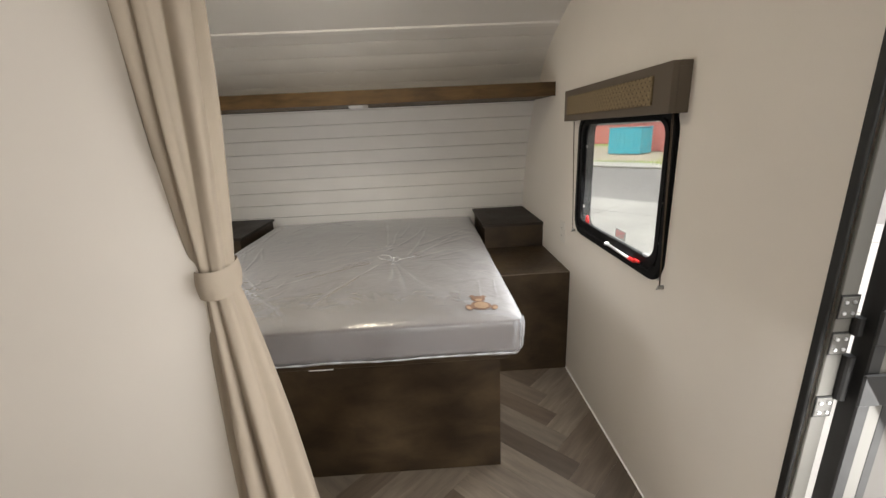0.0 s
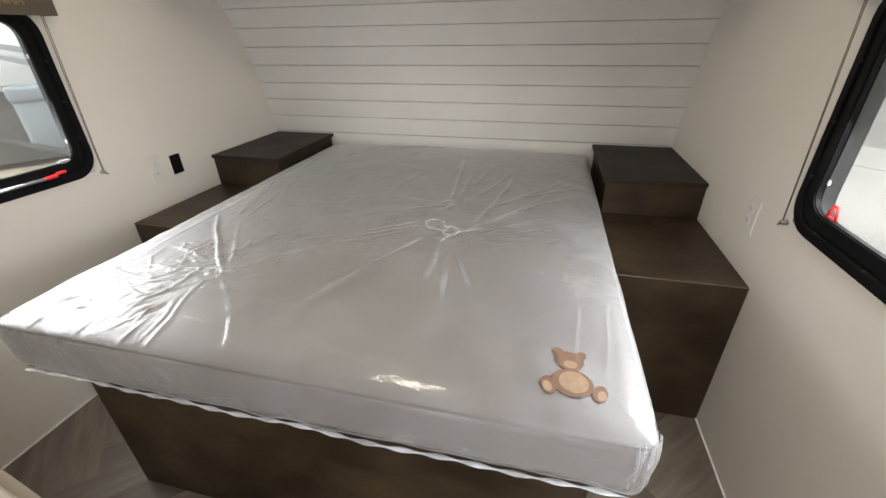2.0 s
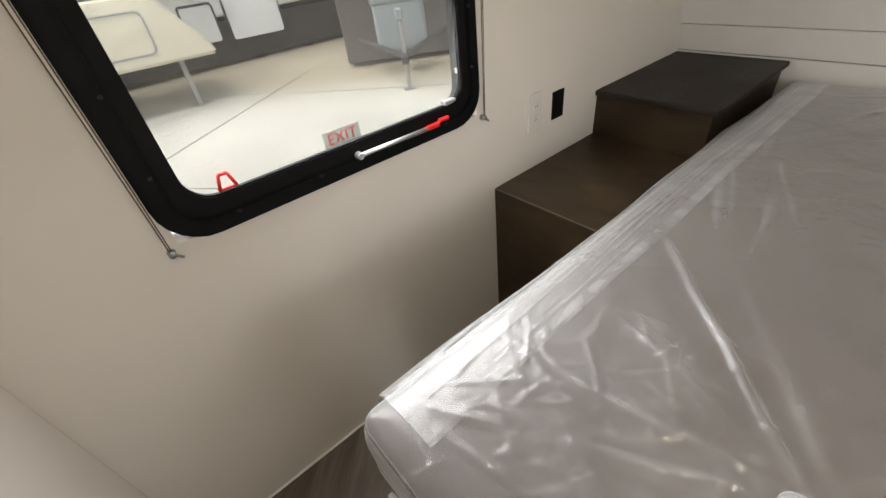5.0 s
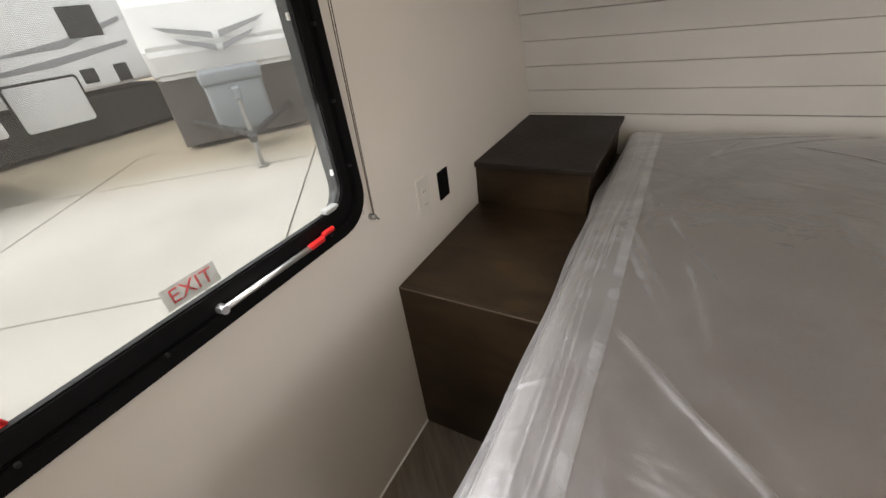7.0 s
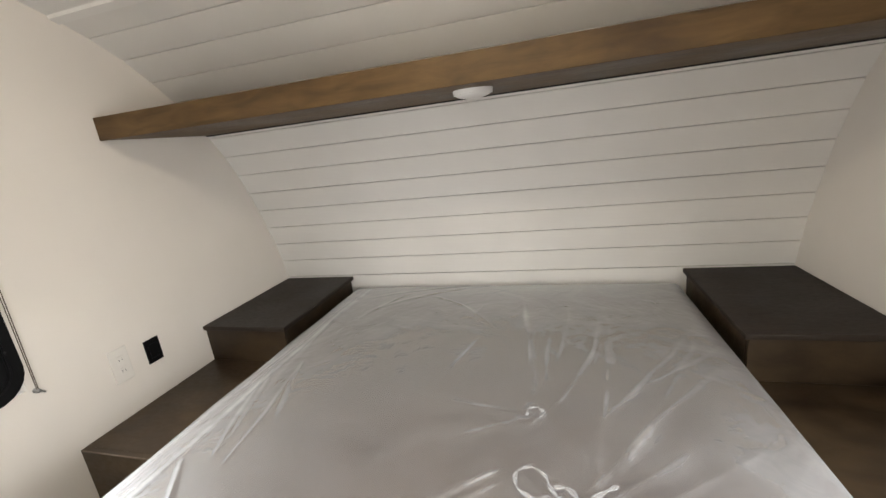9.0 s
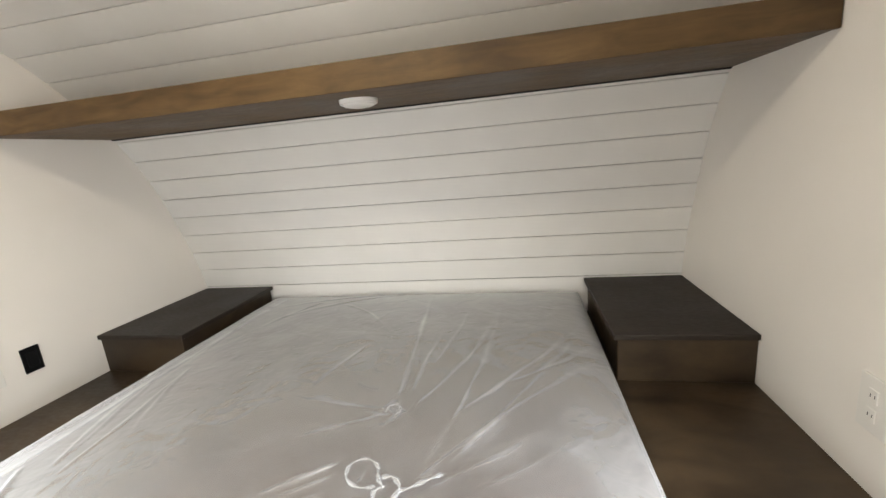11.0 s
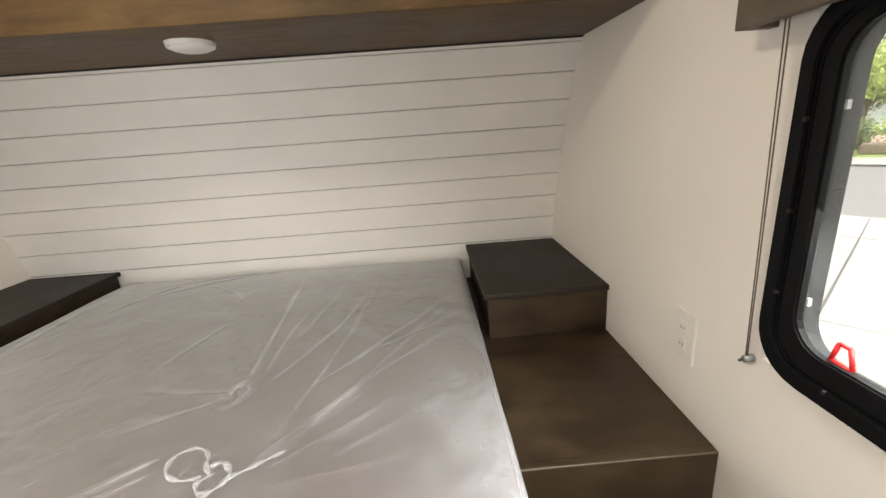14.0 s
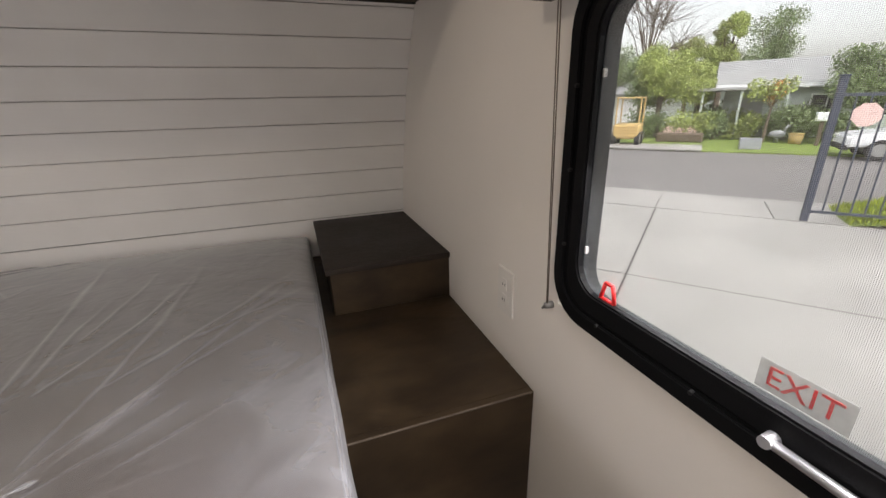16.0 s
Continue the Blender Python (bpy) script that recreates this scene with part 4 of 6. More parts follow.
def draped(over, nu, nv, gap, folds):
    """A sheet over the top and down the sides of the mattress: places, and how it is gathered."""
    U, V = np.meshgrid(np.linspace(MX0 - over, MX1 + over, nu), np.linspace(MY0 - over, MY1 + over, nv))
    CX, CY = np.clip(U, MX0, MX1), np.clip(V, MY0, MY1)
    DX, DY = U - CX, V - CY
    CX, CY = rounded(CX, CY)
    R = np.hypot(DX, DY)
    S = np.minimum(R, over)
    ux, uy = DX / np.maximum(R, 1e-6), DY / np.maximum(R, 1e-6)
    corner = (np.abs(DX) > 1e-6) & (np.abs(DY) > 1e-6)
    ang = np.arctan2(DY, DX)
    along = np.where(np.abs(DX) > np.abs(DY), V, U)
    ruffle = folds * np.where(corner, 0.007 * np.sin(ang * 16 + S * 30), 0.0) * np.clip(S / 0.06, 0, 1)
    wav = folds * np.clip(S / 0.03, 0, 1) * (0.0022 * np.sin(along * 19 + 3 * np.sin(along * 7) + S * 20) + 0.0011 * np.sin(along * 53 + S * 60)) * np.clip(S / over + 0.2, 0, 1)
    out = np.where(R > 0, gap + wav + ruffle + folds * 0.012 * np.clip(S / over - 0.90, 0, 1) * 10, 0.0)
    out = out - 0.010 * np.exp(-S / 0.012) * (R > 0) - 0.035 * np.clip((S - over + 0.05) / 0.05, 0, 1) ** 2
    shy = np.where(corner, 0.006 * np.clip(S / 0.06, 0, 1), 0)
    lift = film_lift(CX, CY) * folds
    top = MZ1 + crown(CX, CY) - edge_drop(CX, CY) + gap * 0.3 + lift * np.clip(1 - S / 0.02, 0, 1)
    P = np.stack([CX + ux * out - np.sign(DX) * shy, CY + uy * out - np.sign(DY) * shy, top - np.clip(S - 0.004, 0, None) * (1 - 0.14 * np.clip(S / over, 0, 1))], -1)
    P[..., 2] = np.maximum(P[..., 2], MZ0 - 0.004 * folds + 0.002 * folds * np.sin(along * 17))
    return P, CX, CY, R, S, corner


def mattress():
    m = holder("mattress", (0.0, 0.0, 0.0), "grey mattress wrapped in clear crinkled plastic on its base", "mattress")
    P = draped(0.165, 110, 130, -0.003, 0.0)[0]
    grid_mesh("cover", P, SHEET, m, "soft grey mattress cover")
    over = 0.168
    P, CX, CY, R, S, corner = draped(over, 460, 540, 0.004, 1.0)
    lay = np.where(R < 1e-6, pleats(CX, CY)[1], 0.02 + 0.5 * np.clip(S / over - 0.92, 0, 1) * 12)
    lay = np.where(corner, 0.30, lay)
    # haze rises towards one long edge, painted for the near window's sheen on the wrap
    lay = lay + np.where(R < 1e-6, 0.26, 0.0) * np.clip(1 - (MX1 - CX) / 0.26, 0, 1) ** 1.3 * np.clip((2.75 - CY) / 0.5, 0, 1)
    lay = np.maximum(lay, 0.25 * np.clip(1 - np.abs(R - 0.006) / 0.010, 0, 1) * (R > 0))
    grid_mesh("plastic_wrap", P, FILM, m, "clear crinkled plastic wrap with folds", lay)
    # a doubled, milky strip of the wrap along one long edge
    U, V = np.meshgrid(np.linspace(MX0 - 0.13, MX0 + 0.114, 150), np.linspace(MY0 + 0.05, MY1 - 0.05, 300))
    CX = np.maximum(U, MX0)
    S = CX - U
    w = np.zeros_like(U)
    rnd = random.Random(23)
    for i in range(16):
        u0, slope, sig = rnd.uniform(MX0 - 0.02, MX0 + 0.085), rnd.gauss(0, 0.02), rnd.uniform(0.0012, 0.0038)
        c, reach, ph = rnd.uniform(MY0 + 0.1, MY1 - 0.1), rnd.uniform(0.15, 0.55), rnd.uniform(0, 6)
        way = u0 + slope * (V - c) + 0.004 * np.sin(V * 6 + ph)
        w = np.maximum(w, rnd.uniform(0.4, 1.0) * np.exp(-np.abs((U - way) / sig) ** 1.5) * np.exp(-((V - c) / reach) ** 2))
    rag = 0.002 * np.sin(V * 4.1) + 0.001 * np.sin(V * 13)
    hem = np.clip((U - MX0 - 0.090) / 0.006, 0, 1)
    lift = 0.0035 + film_lift(CX, V) * 0.7 + 0.0008 * np.sin(V * 14 + U * 30) + 0.0032 * w - 0.002 * np.clip((U - MX0 - 0.108) / 0.006, 0, 1)
    X = CX + rag * np.clip((U - MX0 - 0.03) / 0.08, 0, 1) - np.where(S > 0, 0.0015 - 0.010 * np.exp(-S / 0.012) + 0.002 * np.sin(V * 9 + S * 20), -0.008 * np.clip(1 - (CX - MX0) / 0.02, 0, 1))
    bulge = (0.024 + 0.006 * np.sin(V * 5.3) + 0.003 * np.sin(V * 17)) * np.sin(np.clip(S / 0.13, 0, 1) * math.pi) ** 0.6 * np.clip((3.0 - V) / 0.3, 0, 1)
    P = np.stack([X - bulge, V, MZ1 + crown(CX, V) - edge_drop(CX, V) + lift - np.maximum(S - 0.004, 0) * 0.93], -1)
    # haze on the bulging side is painted for its edge-on sheen
    grid_mesh("wrap_fold", P, FILM, m, "milky doubled strip of plastic along the edge", np.clip(0.55 * w + 0.34 * hem + 0.20 * np.clip(S / 0.03, 0, 1) + 0.03, 0, 1))
    # the loose edge along the other long side
    U, V = np.meshgrid(np.linspace(MX1 - 0.012, MX1 + 0.09, 60), np.linspace(MY0 + 0.06, 2.62, 260))
    CX = np.minimum(U, MX1)
    S = U - CX
    bulge = (0.013 + 0.003 * np.sin(V * 4.3 + 1) + 0.0012 * np.sin(V * 21)) * np.sin(np.clip(S / 0.09, 0, 1) * math.pi) ** 0.6 * np.clip((2.62 - V) / 0.5, 0, 1) ** 0.7
    X = CX - 0.008 * np.clip(1 - (MX1 - CX) / 0.012, 0, 1) + bulge + 0.0015 * (S > 0)
    P = np.stack([X, V, MZ1 + crown(CX, V) - edge_drop(CX, V) + 0.0045 + 0.0012 * np.sin(V * 31) - np.maximum(S - 0.004, 0) * 0.9], -1)
    grid_mesh("wrap_edge", P, FILM, m, "loose milky edge of the plastic wrap", np.clip(0.12 * np.clip(S / 0.02, 0, 1) + 0.02 * np.sin(V * 13) * np.sin(V * 37 + 2), 0, 1))
    rnd = random.Random(9)
    for i in range(9):
        a = radians(-88 + i * 11)
        cx, cy = MX1 - 0.040, MY0 + 0.040
        d = Vector((math.cos(a), math.sin(a)))
        T, K = np.meshgrid(np.linspace(0, 1, 12), np.linspace(-1, 1, 5))
        reach = 0.038 + rnd.uniform(0.0, 0.010)
        out = reach + 0.005 * np.sin(T * 3.1) + 0.004 * (1 - np.abs(K)) - 0.004
        side = K * 0.0035 + 0.004 * np.sin(T * 4 + i)
        X, Y = cx + d.x * out - d.y * side, cy + d.y * out + d.x * side
        Z = MZ1 + 0.004 - 0.010 - T * rnd.uniform(0.075, 0.115)
        grid_mesh("corner_pleat", np.stack([X, Y, Z], -1), FILM, m, "gathered pleat of plastic at the corner", np.full(X.shape, 0.25))
    # twisted tufts where the plastic is gathered at the tufting knots
    def tuft(points, r, name="twisted_tuft", label="white twisted tuft of plastic"):
        pts = [Vector((x, y, MZ1 + float(crown(np.array(x), np.array(y))) + z)) for x, y, z in points]
        path = []
        for i in range(len(pts) - 1):
            a, b = pts[max(i - 1, 0)], pts[i]
            c, d = pts[i + 1], pts[min(i + 2, len(pts) - 1)]
            for k in range(6):
                u = k / 6
                path.append(0.5 * ((2 * b) + (c - a) * u + (2 * a - 5 * b + 4 * c - d) * u * u + (3 * b - a - 3 * c + d) * u ** 3))
        path.append(pts[-1])
        n = 7
        P = np.zeros((len(path), n + 1, 3))
        for i, c in enumerate(path):
            t = (path[min(i + 1, len(path) - 1)] - path[max(i - 1, 0)]).normalized()
            a = t.cross(Vector((0, 0, 1))).normalized()
            b = a.cross(t)
            rr = r * (0.7 + 0.35 * math.sin(i * 0.9)) * min(1, 0.25 + (len(path) - 1 - i) * 0.3)
            for j in range(n + 1):
                w = 2 * math.pi * j / n
                P[i, j] = c + a * rr * 1.5 * math.cos(w) + b * rr * 0.7 * math.sin(w)
        grid_mesh(name, P, FILM, m, label, np.full(P.shape[:2], 0.30 if r < 0.0038 else 0.75))
    tuft(((0.232, 2.020, 0.006), (0.205, 2.010, 0.010), (0.176, 2.024, 0.014), (0.172, 2.056, 0.016), (0.198, 2.074, 0.015), (0.224, 2.060, 0.013), (0.234, 2.034, 0.011), (0.252, 2.012, 0.010)), 0.0030)
    tuft(((0.240, 2.036, 0.010), (0.262, 2.036, 0.014), (0.280, 2.016, 0.012), (0.272, 1.992, 0.010), (0.248, 1.984, 0.008), (0.236, 2.002, 0.010), (0.254, 2.018, 0.012)), 0.0036)
    tuft(((0.276, 2.010, 0.008), (0.302, 2.022, 0.010), (0.330, 2.046, 0.008), (0.352, 2.064, 0.005)), 0.0036)
    tuft(((0.262, 1.990, 0.008), (0.250, 1.962, 0.008), (0.240, 1.944, 0.004)), 0.0034)
    tuft(((0.180, 2.232, 0.006), (0.186, 2.252, 0.011), (0.206, 2.256, 0.012), (0.218, 2.240, 0.010), (0.208, 2.224, 0.008)), 0.0026)
    tuft(((-0.318, 1.635, 0.006), (-0.325, 1.658, 0.011), (-0.300, 1.670, 0.012), (-0.285, 1.652, 0.008), (-0.290, 1.635, 0.005)), 0.0034)
    # the gathered hem of the wrap along the foot
    low = MZ0 - MZ1 + 0.017
    span = [MX0 + 0.06 + (MX1 - MX0 - 0.09) * i / 22 for i in range(23)]
    tuft([(x, MY0 - 0.006 + 0.0015 * math.sin(x * 21), low + 0.002 * math.sin(x * 13 + 1)) for x in span], 0.0040, "wrap_hem", "white gathered hem of the plastic")
    # printed patch: plain rounded shapes in brown and tan
    def blob(name, cx, cy, rx, ry, material, lift, turn=0.0):
        n, k = 44, 15
        T, Q = np.meshgrid(np.linspace(0, 2 * math.pi, n), np.linspace(0.02, 1, k))
        A, B = rx * Q * np.cos(T), ry * Q * np.sin(T)
        X, Y = cx + A * math.cos(turn) - B * math.sin(turn), cy + A * math.sin(turn) + B * math.cos(turn)
        Z = MZ1 + crown(X, Y) + film_lift(X, Y) + 0.0030 + 0.5 * lift
        grid_mesh(name, np.stack([X, Y, Z], -1), material, m, "flat printed patch on the plastic")
    blob("printed_shape", 0.602, 1.546, 0.027, 0.024, PRINT_BROWN, 0.001)
    blob("printed_shape", 0.580, 1.567, 0.010, 0.010, PRINT_BROWN, 0.001)
    blob("printed_shape", 0.625, 1.566, 0.010, 0.010, PRINT_BROWN, 0.001)
    blob("printed_shape", 0.606, 1.492, 0.038, 0.032, PRINT_BROWN, 0.0012)
    blob("printed_shape", 0.608, 1.494, 0.027, 0.025, PRINT_TAN, 0.0018)
    blob("printed_shape", 0.562, 1.478, 0.013, 0.020, PRINT_BROWN, 0.0014, 0.3)
    blob("printed_shape", 0.654, 1.478, 0.013, 0.020, PRINT_BROWN, 0.0014, -0.3)
    blob("printed_shape", 0.560, 1.474, 0.008, 0.012, PRINT_TAN, 0.002, 0.3)
    blob("printed_shape", 0.657, 1.474, 0.008, 0.012, PRINT_TAN, 0.002, -0.3)
    blob("printed_shape", 0.603, 1.536, 0.013, 0.010, PRINT_TAN, 0.0018)


mattress()


def shelf():
    h = holder("wall_shelf", (0, 2.65, 1.502), "brown oak shelf across the front wall over the bed", "shelf")
    bm = bmesh.new()
    prism(bm, [(2.489, 1.503), (2.489, 1.572), (2.868, 1.572), (2.922, 1.5115)], "x", -W + 0.001, W - 0.001)
    part("board", bm, SHELFWOOD, h)
    part("front_edge", boxed(-W + 0.002, W - 0.002, 2.476, 2.488, 1.501, 1.574, bev=0.0015), SHELFWOOD, h)
    # thin dark strip where the shelf's underside meets the wall
    bm = bmesh.new()
    prism(bm, [(2.915, 1.5108), (2.924, 1.5110), (2.927, 1.5068), (2.919, 1.5068)], "x", -W + 0.002, W - 0.002)
    part("back_strip", bm, RUBBER, h, "thin dark strip under the shelf")


shelf()


def puck_lamp():
    h = holder("puck_lamp", (0.050, 2.65, 1.50), "small round white lamp under the shelf", "lamp")
    bm = bmesh.new()
    tube(bm, (0.050, 2.65, 1.5055), (0.050, 2.65, 1.493), 0.058, 0.056, n=40)
    part("rim", bm, WHITE, h, smooth=False)
    bm = bmesh.new()
    bmesh.ops.create_uvsphere(bm, u_segments=36, v_segments=12, radius=1, matrix=Matrix.LocRotScale((0.050, 2.65, 1.4925), None, (0.049, 0.049, 0.011)))
    part("lens", bm, CEIL, h, "white lamp lens", smooth=True)


puck_lamp()


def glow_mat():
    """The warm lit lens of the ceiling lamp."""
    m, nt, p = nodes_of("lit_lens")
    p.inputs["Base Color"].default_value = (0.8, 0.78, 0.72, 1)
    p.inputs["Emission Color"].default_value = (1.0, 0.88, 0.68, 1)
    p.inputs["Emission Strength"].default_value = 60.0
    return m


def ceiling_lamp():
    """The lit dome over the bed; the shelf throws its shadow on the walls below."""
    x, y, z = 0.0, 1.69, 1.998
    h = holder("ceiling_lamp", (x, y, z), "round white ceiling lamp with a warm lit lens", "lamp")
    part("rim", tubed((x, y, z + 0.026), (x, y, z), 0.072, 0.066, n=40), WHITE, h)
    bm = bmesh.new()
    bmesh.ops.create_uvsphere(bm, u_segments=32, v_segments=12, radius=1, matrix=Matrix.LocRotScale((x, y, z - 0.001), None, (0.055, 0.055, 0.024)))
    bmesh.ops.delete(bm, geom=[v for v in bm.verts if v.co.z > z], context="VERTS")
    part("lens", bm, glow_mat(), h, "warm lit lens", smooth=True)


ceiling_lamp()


def curtain():
    """A gathered curtain with deep folds, drawn in by a tie band at its middle."""
    n, rows = 160, 70
    T, K = np.meshgrid(np.linspace(0, 2 * math.pi, n, endpoint=False), np.linspace(0, 1, rows))
    Z = 0.012 + K * 1.95
    zt = 1.045
    up = Z > zt
    k = np.clip(np.abs(Z - zt) / np.where(up, 0.62, 0.75), 0, 1.35) ** 0.75
    wide = 0.037 + k * np.where(up, 0.034, 0.044)
    deep = 0.044 + k * np.where(up, 0.014, 0.072)
    cx = -0.050 + np.where(up, 0.012 * k, 0.044 * k)
    pleat = 0.5 + 0.5 * np.sin(7 * T + 1.1 * np.sin(2.1 * Z) + 0.8)
    fold = 0.90 + 0.36 * (pleat ** 0.7 - 0.4) * np.clip(k + 0.35, 0, 1) + 0.10 * np.sin(2 * T + 1.4 * Z + 1) + 0.025 * np.sin(13 * T + 5 * Z)
    X = cx + wide * fold * np.cos(T)
    Y = 0.992 + np.where(up, 0.0, 0.012 * k) + deep * fold * np.sin(T) - np.where(up, 0.05, 0.0) * np.clip(-np.cos(T), 0, 1) * k
    left = np.clip((PART_X + 0.005 - X) / 0.02, 0, 1) * np.clip((Z - zt - 0.05) * 5, 0, 1)
    Y = np.where(left > 0, np.minimum(Y, 0.955 + (1 - left) * 0.12), Y)
    P = np.stack([X, Y, Z], -1)
    P = np.concatenate([P, P[:, :1]], 1)
    me = holder("curtain", (0.0, 0.995, 0.0), "beige cloth curtain tied back beside the partition", "curtain")
    me.location = (0, 0, 0)
    grid_mesh("cloth", P, CLOTH, me, "gathered beige curtain cloth")
    T, K = np.meshgrid(np.linspace(0, 2 * math.pi, 61), np.linspace(0, 1, 9))
    bow = 0.004 * np.sin(K * math.pi)
    sag = 0.006 * np.cos(T) + 0.004 * np.sin(2 * T)
    P = np.stack([-0.045 + (0.040 + bow) * np.cos(T), 0.992 + (0.056 + bow) * np.sin(T), 1.012 + 0.064 * K + sag], -1)
    grid_mesh("tie_band", P, CLOTH, me, "beige cloth tie band")
    part("track", boxed(PART_X + 0.002, W - 0.002, 0.975, 1.01, 1.965, 1.985, bev=0.003), WHITE, me, "white curtain track")


curtain()


# ---- entry door ----
def entry():
    y0, y1, z0, z1 = DOOR
    fr = holder("door_1", (W, y1, 0.0), "open outward-swung entry door with aluminium frame and black gasket", "door", kind="structure")
    bm = bmesh.new()
    for a, b, c, d in ((y1 - 0.004, y1 + 0.014, 0.0, z1 + 0.014), (y0 - 0.014, y0 + 0.004, 0.0, z1 + 0.014), (y0, y1, z1 - 0.004, z1 + 0.014)):
        box(bm, W - 0.005, W + 0.004, a, b, c, d, bev=0.002)
    part("gasket", bm, RUBBER, fr, "black rubber gasket")
    bm = bmesh.new()
    for a, b, c, d in ((y1 - 0.012, y1 - 0.0045, 0.0, z1), (y0 + 0.0045, y0 + 0.012, 0.0, z1), (y0 + 0.012, y1 - 0.012, z1 - 0.012, z1 - 0.0045)):
        box(bm, W + 0.0045, W + 0.038, a, b, c, d, bev=0.002)
    part("jamb", bm, JAMB, fr, "aluminium door frame")
    for z in (0.995, 0.92, 0.78, 1.62, 0.22):
        hg = part("hinge", boxed(W + 0.006, W + 0.039, y1 - 0.0155, y1 - 0.0125, z - 0.021, z + 0.021, bev=0.001), HINGE, fr, "small metal hinge plate")
        part("hinge_gap", boxed(W + 0.0046, W + 0.0402, y1 - 0.0145, y1 - 0.0121, z - 0.0225, z + 0.0245), RUBBER, hg)
        for a in (-0.008, 0.008):
            for b in (-0.011, 0.011):
                part("screw", tubed((W + 0.022 + a, y1 - 0.018, z + b), (W + 0.022 + a, y1 - 0.0150, z + b), 0.0034, n=8), CHROME, hg)
    for a, b in ((0.94, 0.975), (0.80, 0.895)):
        part("hinge_barrel", tubed((W + 0.046, y1 - 0.016, a), (W + 0.046, y1 - 0.016, b), 0.010, n=12), RUBBER, fr, "black hinge barrel")
    # leaf, standing open outside at about a right angle
    leaf = part("leaf", boxed(W + 0.1405, W + 0.75, y1 - 0.030, y1 - 0.005, 0.02, z1 - 0.01, bev=0.003), SKIRT, fr, "grey inner face of the door leaf")
    part("leaf_edge", boxed(W + 0.060, W + 0.088, y1 - 0.040, y1 - 0.002, 0.02, z1 - 0.01, bev=0.003), RUBBER, leaf, "black edge of the leaf")
    part("leaf_border", boxed(W + 0.0885, W + 0.118, y1 - 0.036, y1 - 0.004, 0.03, z1 - 0.02, bev=0.002), JAMB, leaf, "aluminium border")
    part("leaf_seal", boxed(W + 0.1185, W + 0.140, y1 - 0.034, y1 - 0.004, 0.03, z1 - 0.02, bev=0.002), RUBBER, leaf, "black door seal")
    for z in (0.965, 0.835):
        part("hinge_arm", boxed(W + 0.052, W + 0.125, y1 - 0.047, y1 - 0.0405, z - 0.035, z + 0.035, bev=0.003), RUBBER, leaf, "black hinge arm")


entry()

# ---- outside ----
GZ = -0.75
BASE = GZ - 0.12


def street(s, n):
    """A place from metres along the street and metres out from the trailer towards it."""
    return (0.62 * s + 0.78 * n, -0.78 * s + 0.62 * n)


TURN = -51.5
thing("ground", boxed(-400, 400, -400, 400, BASE - 0.2, BASE), DIRT, "bare pale ground that runs to the horizon", "ground", kind="structure")


def quad_slab(s0, s1, n0, n1, z0, z1, bev=0.0):
    bm = bmesh.new()
    prism(bm, [street(s0, n0), street(s1, n0), street(s1, n1), street(s0, n1)], "z", z0, z1)
    return bm


def yard():
    y = thing("pavement", quad_slab(-60, 60, -60, 11.68, BASE + 0.001, GZ - 0.03), CONCRETE, "pale concrete yard laid in large slabs", "pavement", kind="structure")
    for i in range(-7, 9):
        for j in range(-8, 1):
            a, b = -1.19 + 3.6 * i, 6.40 + 3.6 * j
            # west slabs take the concrete copy lightened for brighter daylight
            part("slab", quad_slab(a + 0.014, a + 3.586, b + 0.014, b + 3.586, GZ - 0.03, GZ), PALEPAD if street(a + 1.8, b + 1.8)[0] < 0 else CONCRETE, y)
    for i in range(-14, 15):
        a = -1.19 + 1.8 * i
        part("slab", quad_slab(a + 0.010, a + 1.790, 10.04, 11.52, GZ - 0.03, GZ), CONCRETE, y)
    part("joint_filler", quad_slab(-1.25, 12.0, 6.386, 6.414, GZ - 0.029, GZ - 0.002), SKIRT, y, "dark filler in the slab joint")
    part("joint_filler", quad_slab(-1.204, -1.176, 2.9, 10.0, GZ - 0.029, GZ - 0.004), SKIRT, y, "dark filler in the slab joint")
    part("kerb", quad_slab(-40, 40, 11.53, 11.69, BASE + 0.002, GZ + 0.002), CONCRETE, y)


yard()
def gravel():
    """Tan dirt worn over the yard, with a ragged edge."""
    rnd = random.Random(41)
    a, b = Vector((-21.0, -6.1)), Vector((6.0, 16.1))
    side = Vector((-0.63, 0.77))
    pts = [tuple(a.lerp(b, i / 900) + side * (1.5 + 0.15 * math.sin(i * 0.11) + 0.06 * math.sin(i * 0.53) + rnd.uniform(-0.06, 0.06))) for i in range(901)]
    bm = bmesh.new()
    prism(bm, pts + [(-30, 50), (-70, 30), (-70, -6)], "z", GZ, GZ + 0.006)
    thing("gravel", bm, DIRT, "tan dirty gravel under the parked trailers", "gravel", kind="structure")


gravel()
thing("road", quad_slab(-90, 90, 11.69, 21.2, BASE, BASE + 0.006), ASPHALT, "worn grey asphalt street", "road", kind="structure")
thing("verge", quad_slab(-90, 90, 21.2, 60, BASE, BASE + 0.05), LAWN, "green lawn and verge across the street", "lawn", kind="structure")
thing("yard", quad_slab(-60, -5.0, 24.6, 40, BASE + 0.051, BASE + 0.056), DIRT, "bare pale dirt yard across the street", "yard", kind="structure")
thing("kerb", quad_slab(-90, -0.5, 21.0, 23.2, BASE + 0.051, BASE + 0.10), CONCRETE, "pale kerb and path across the street", "kerb", kind="structure")


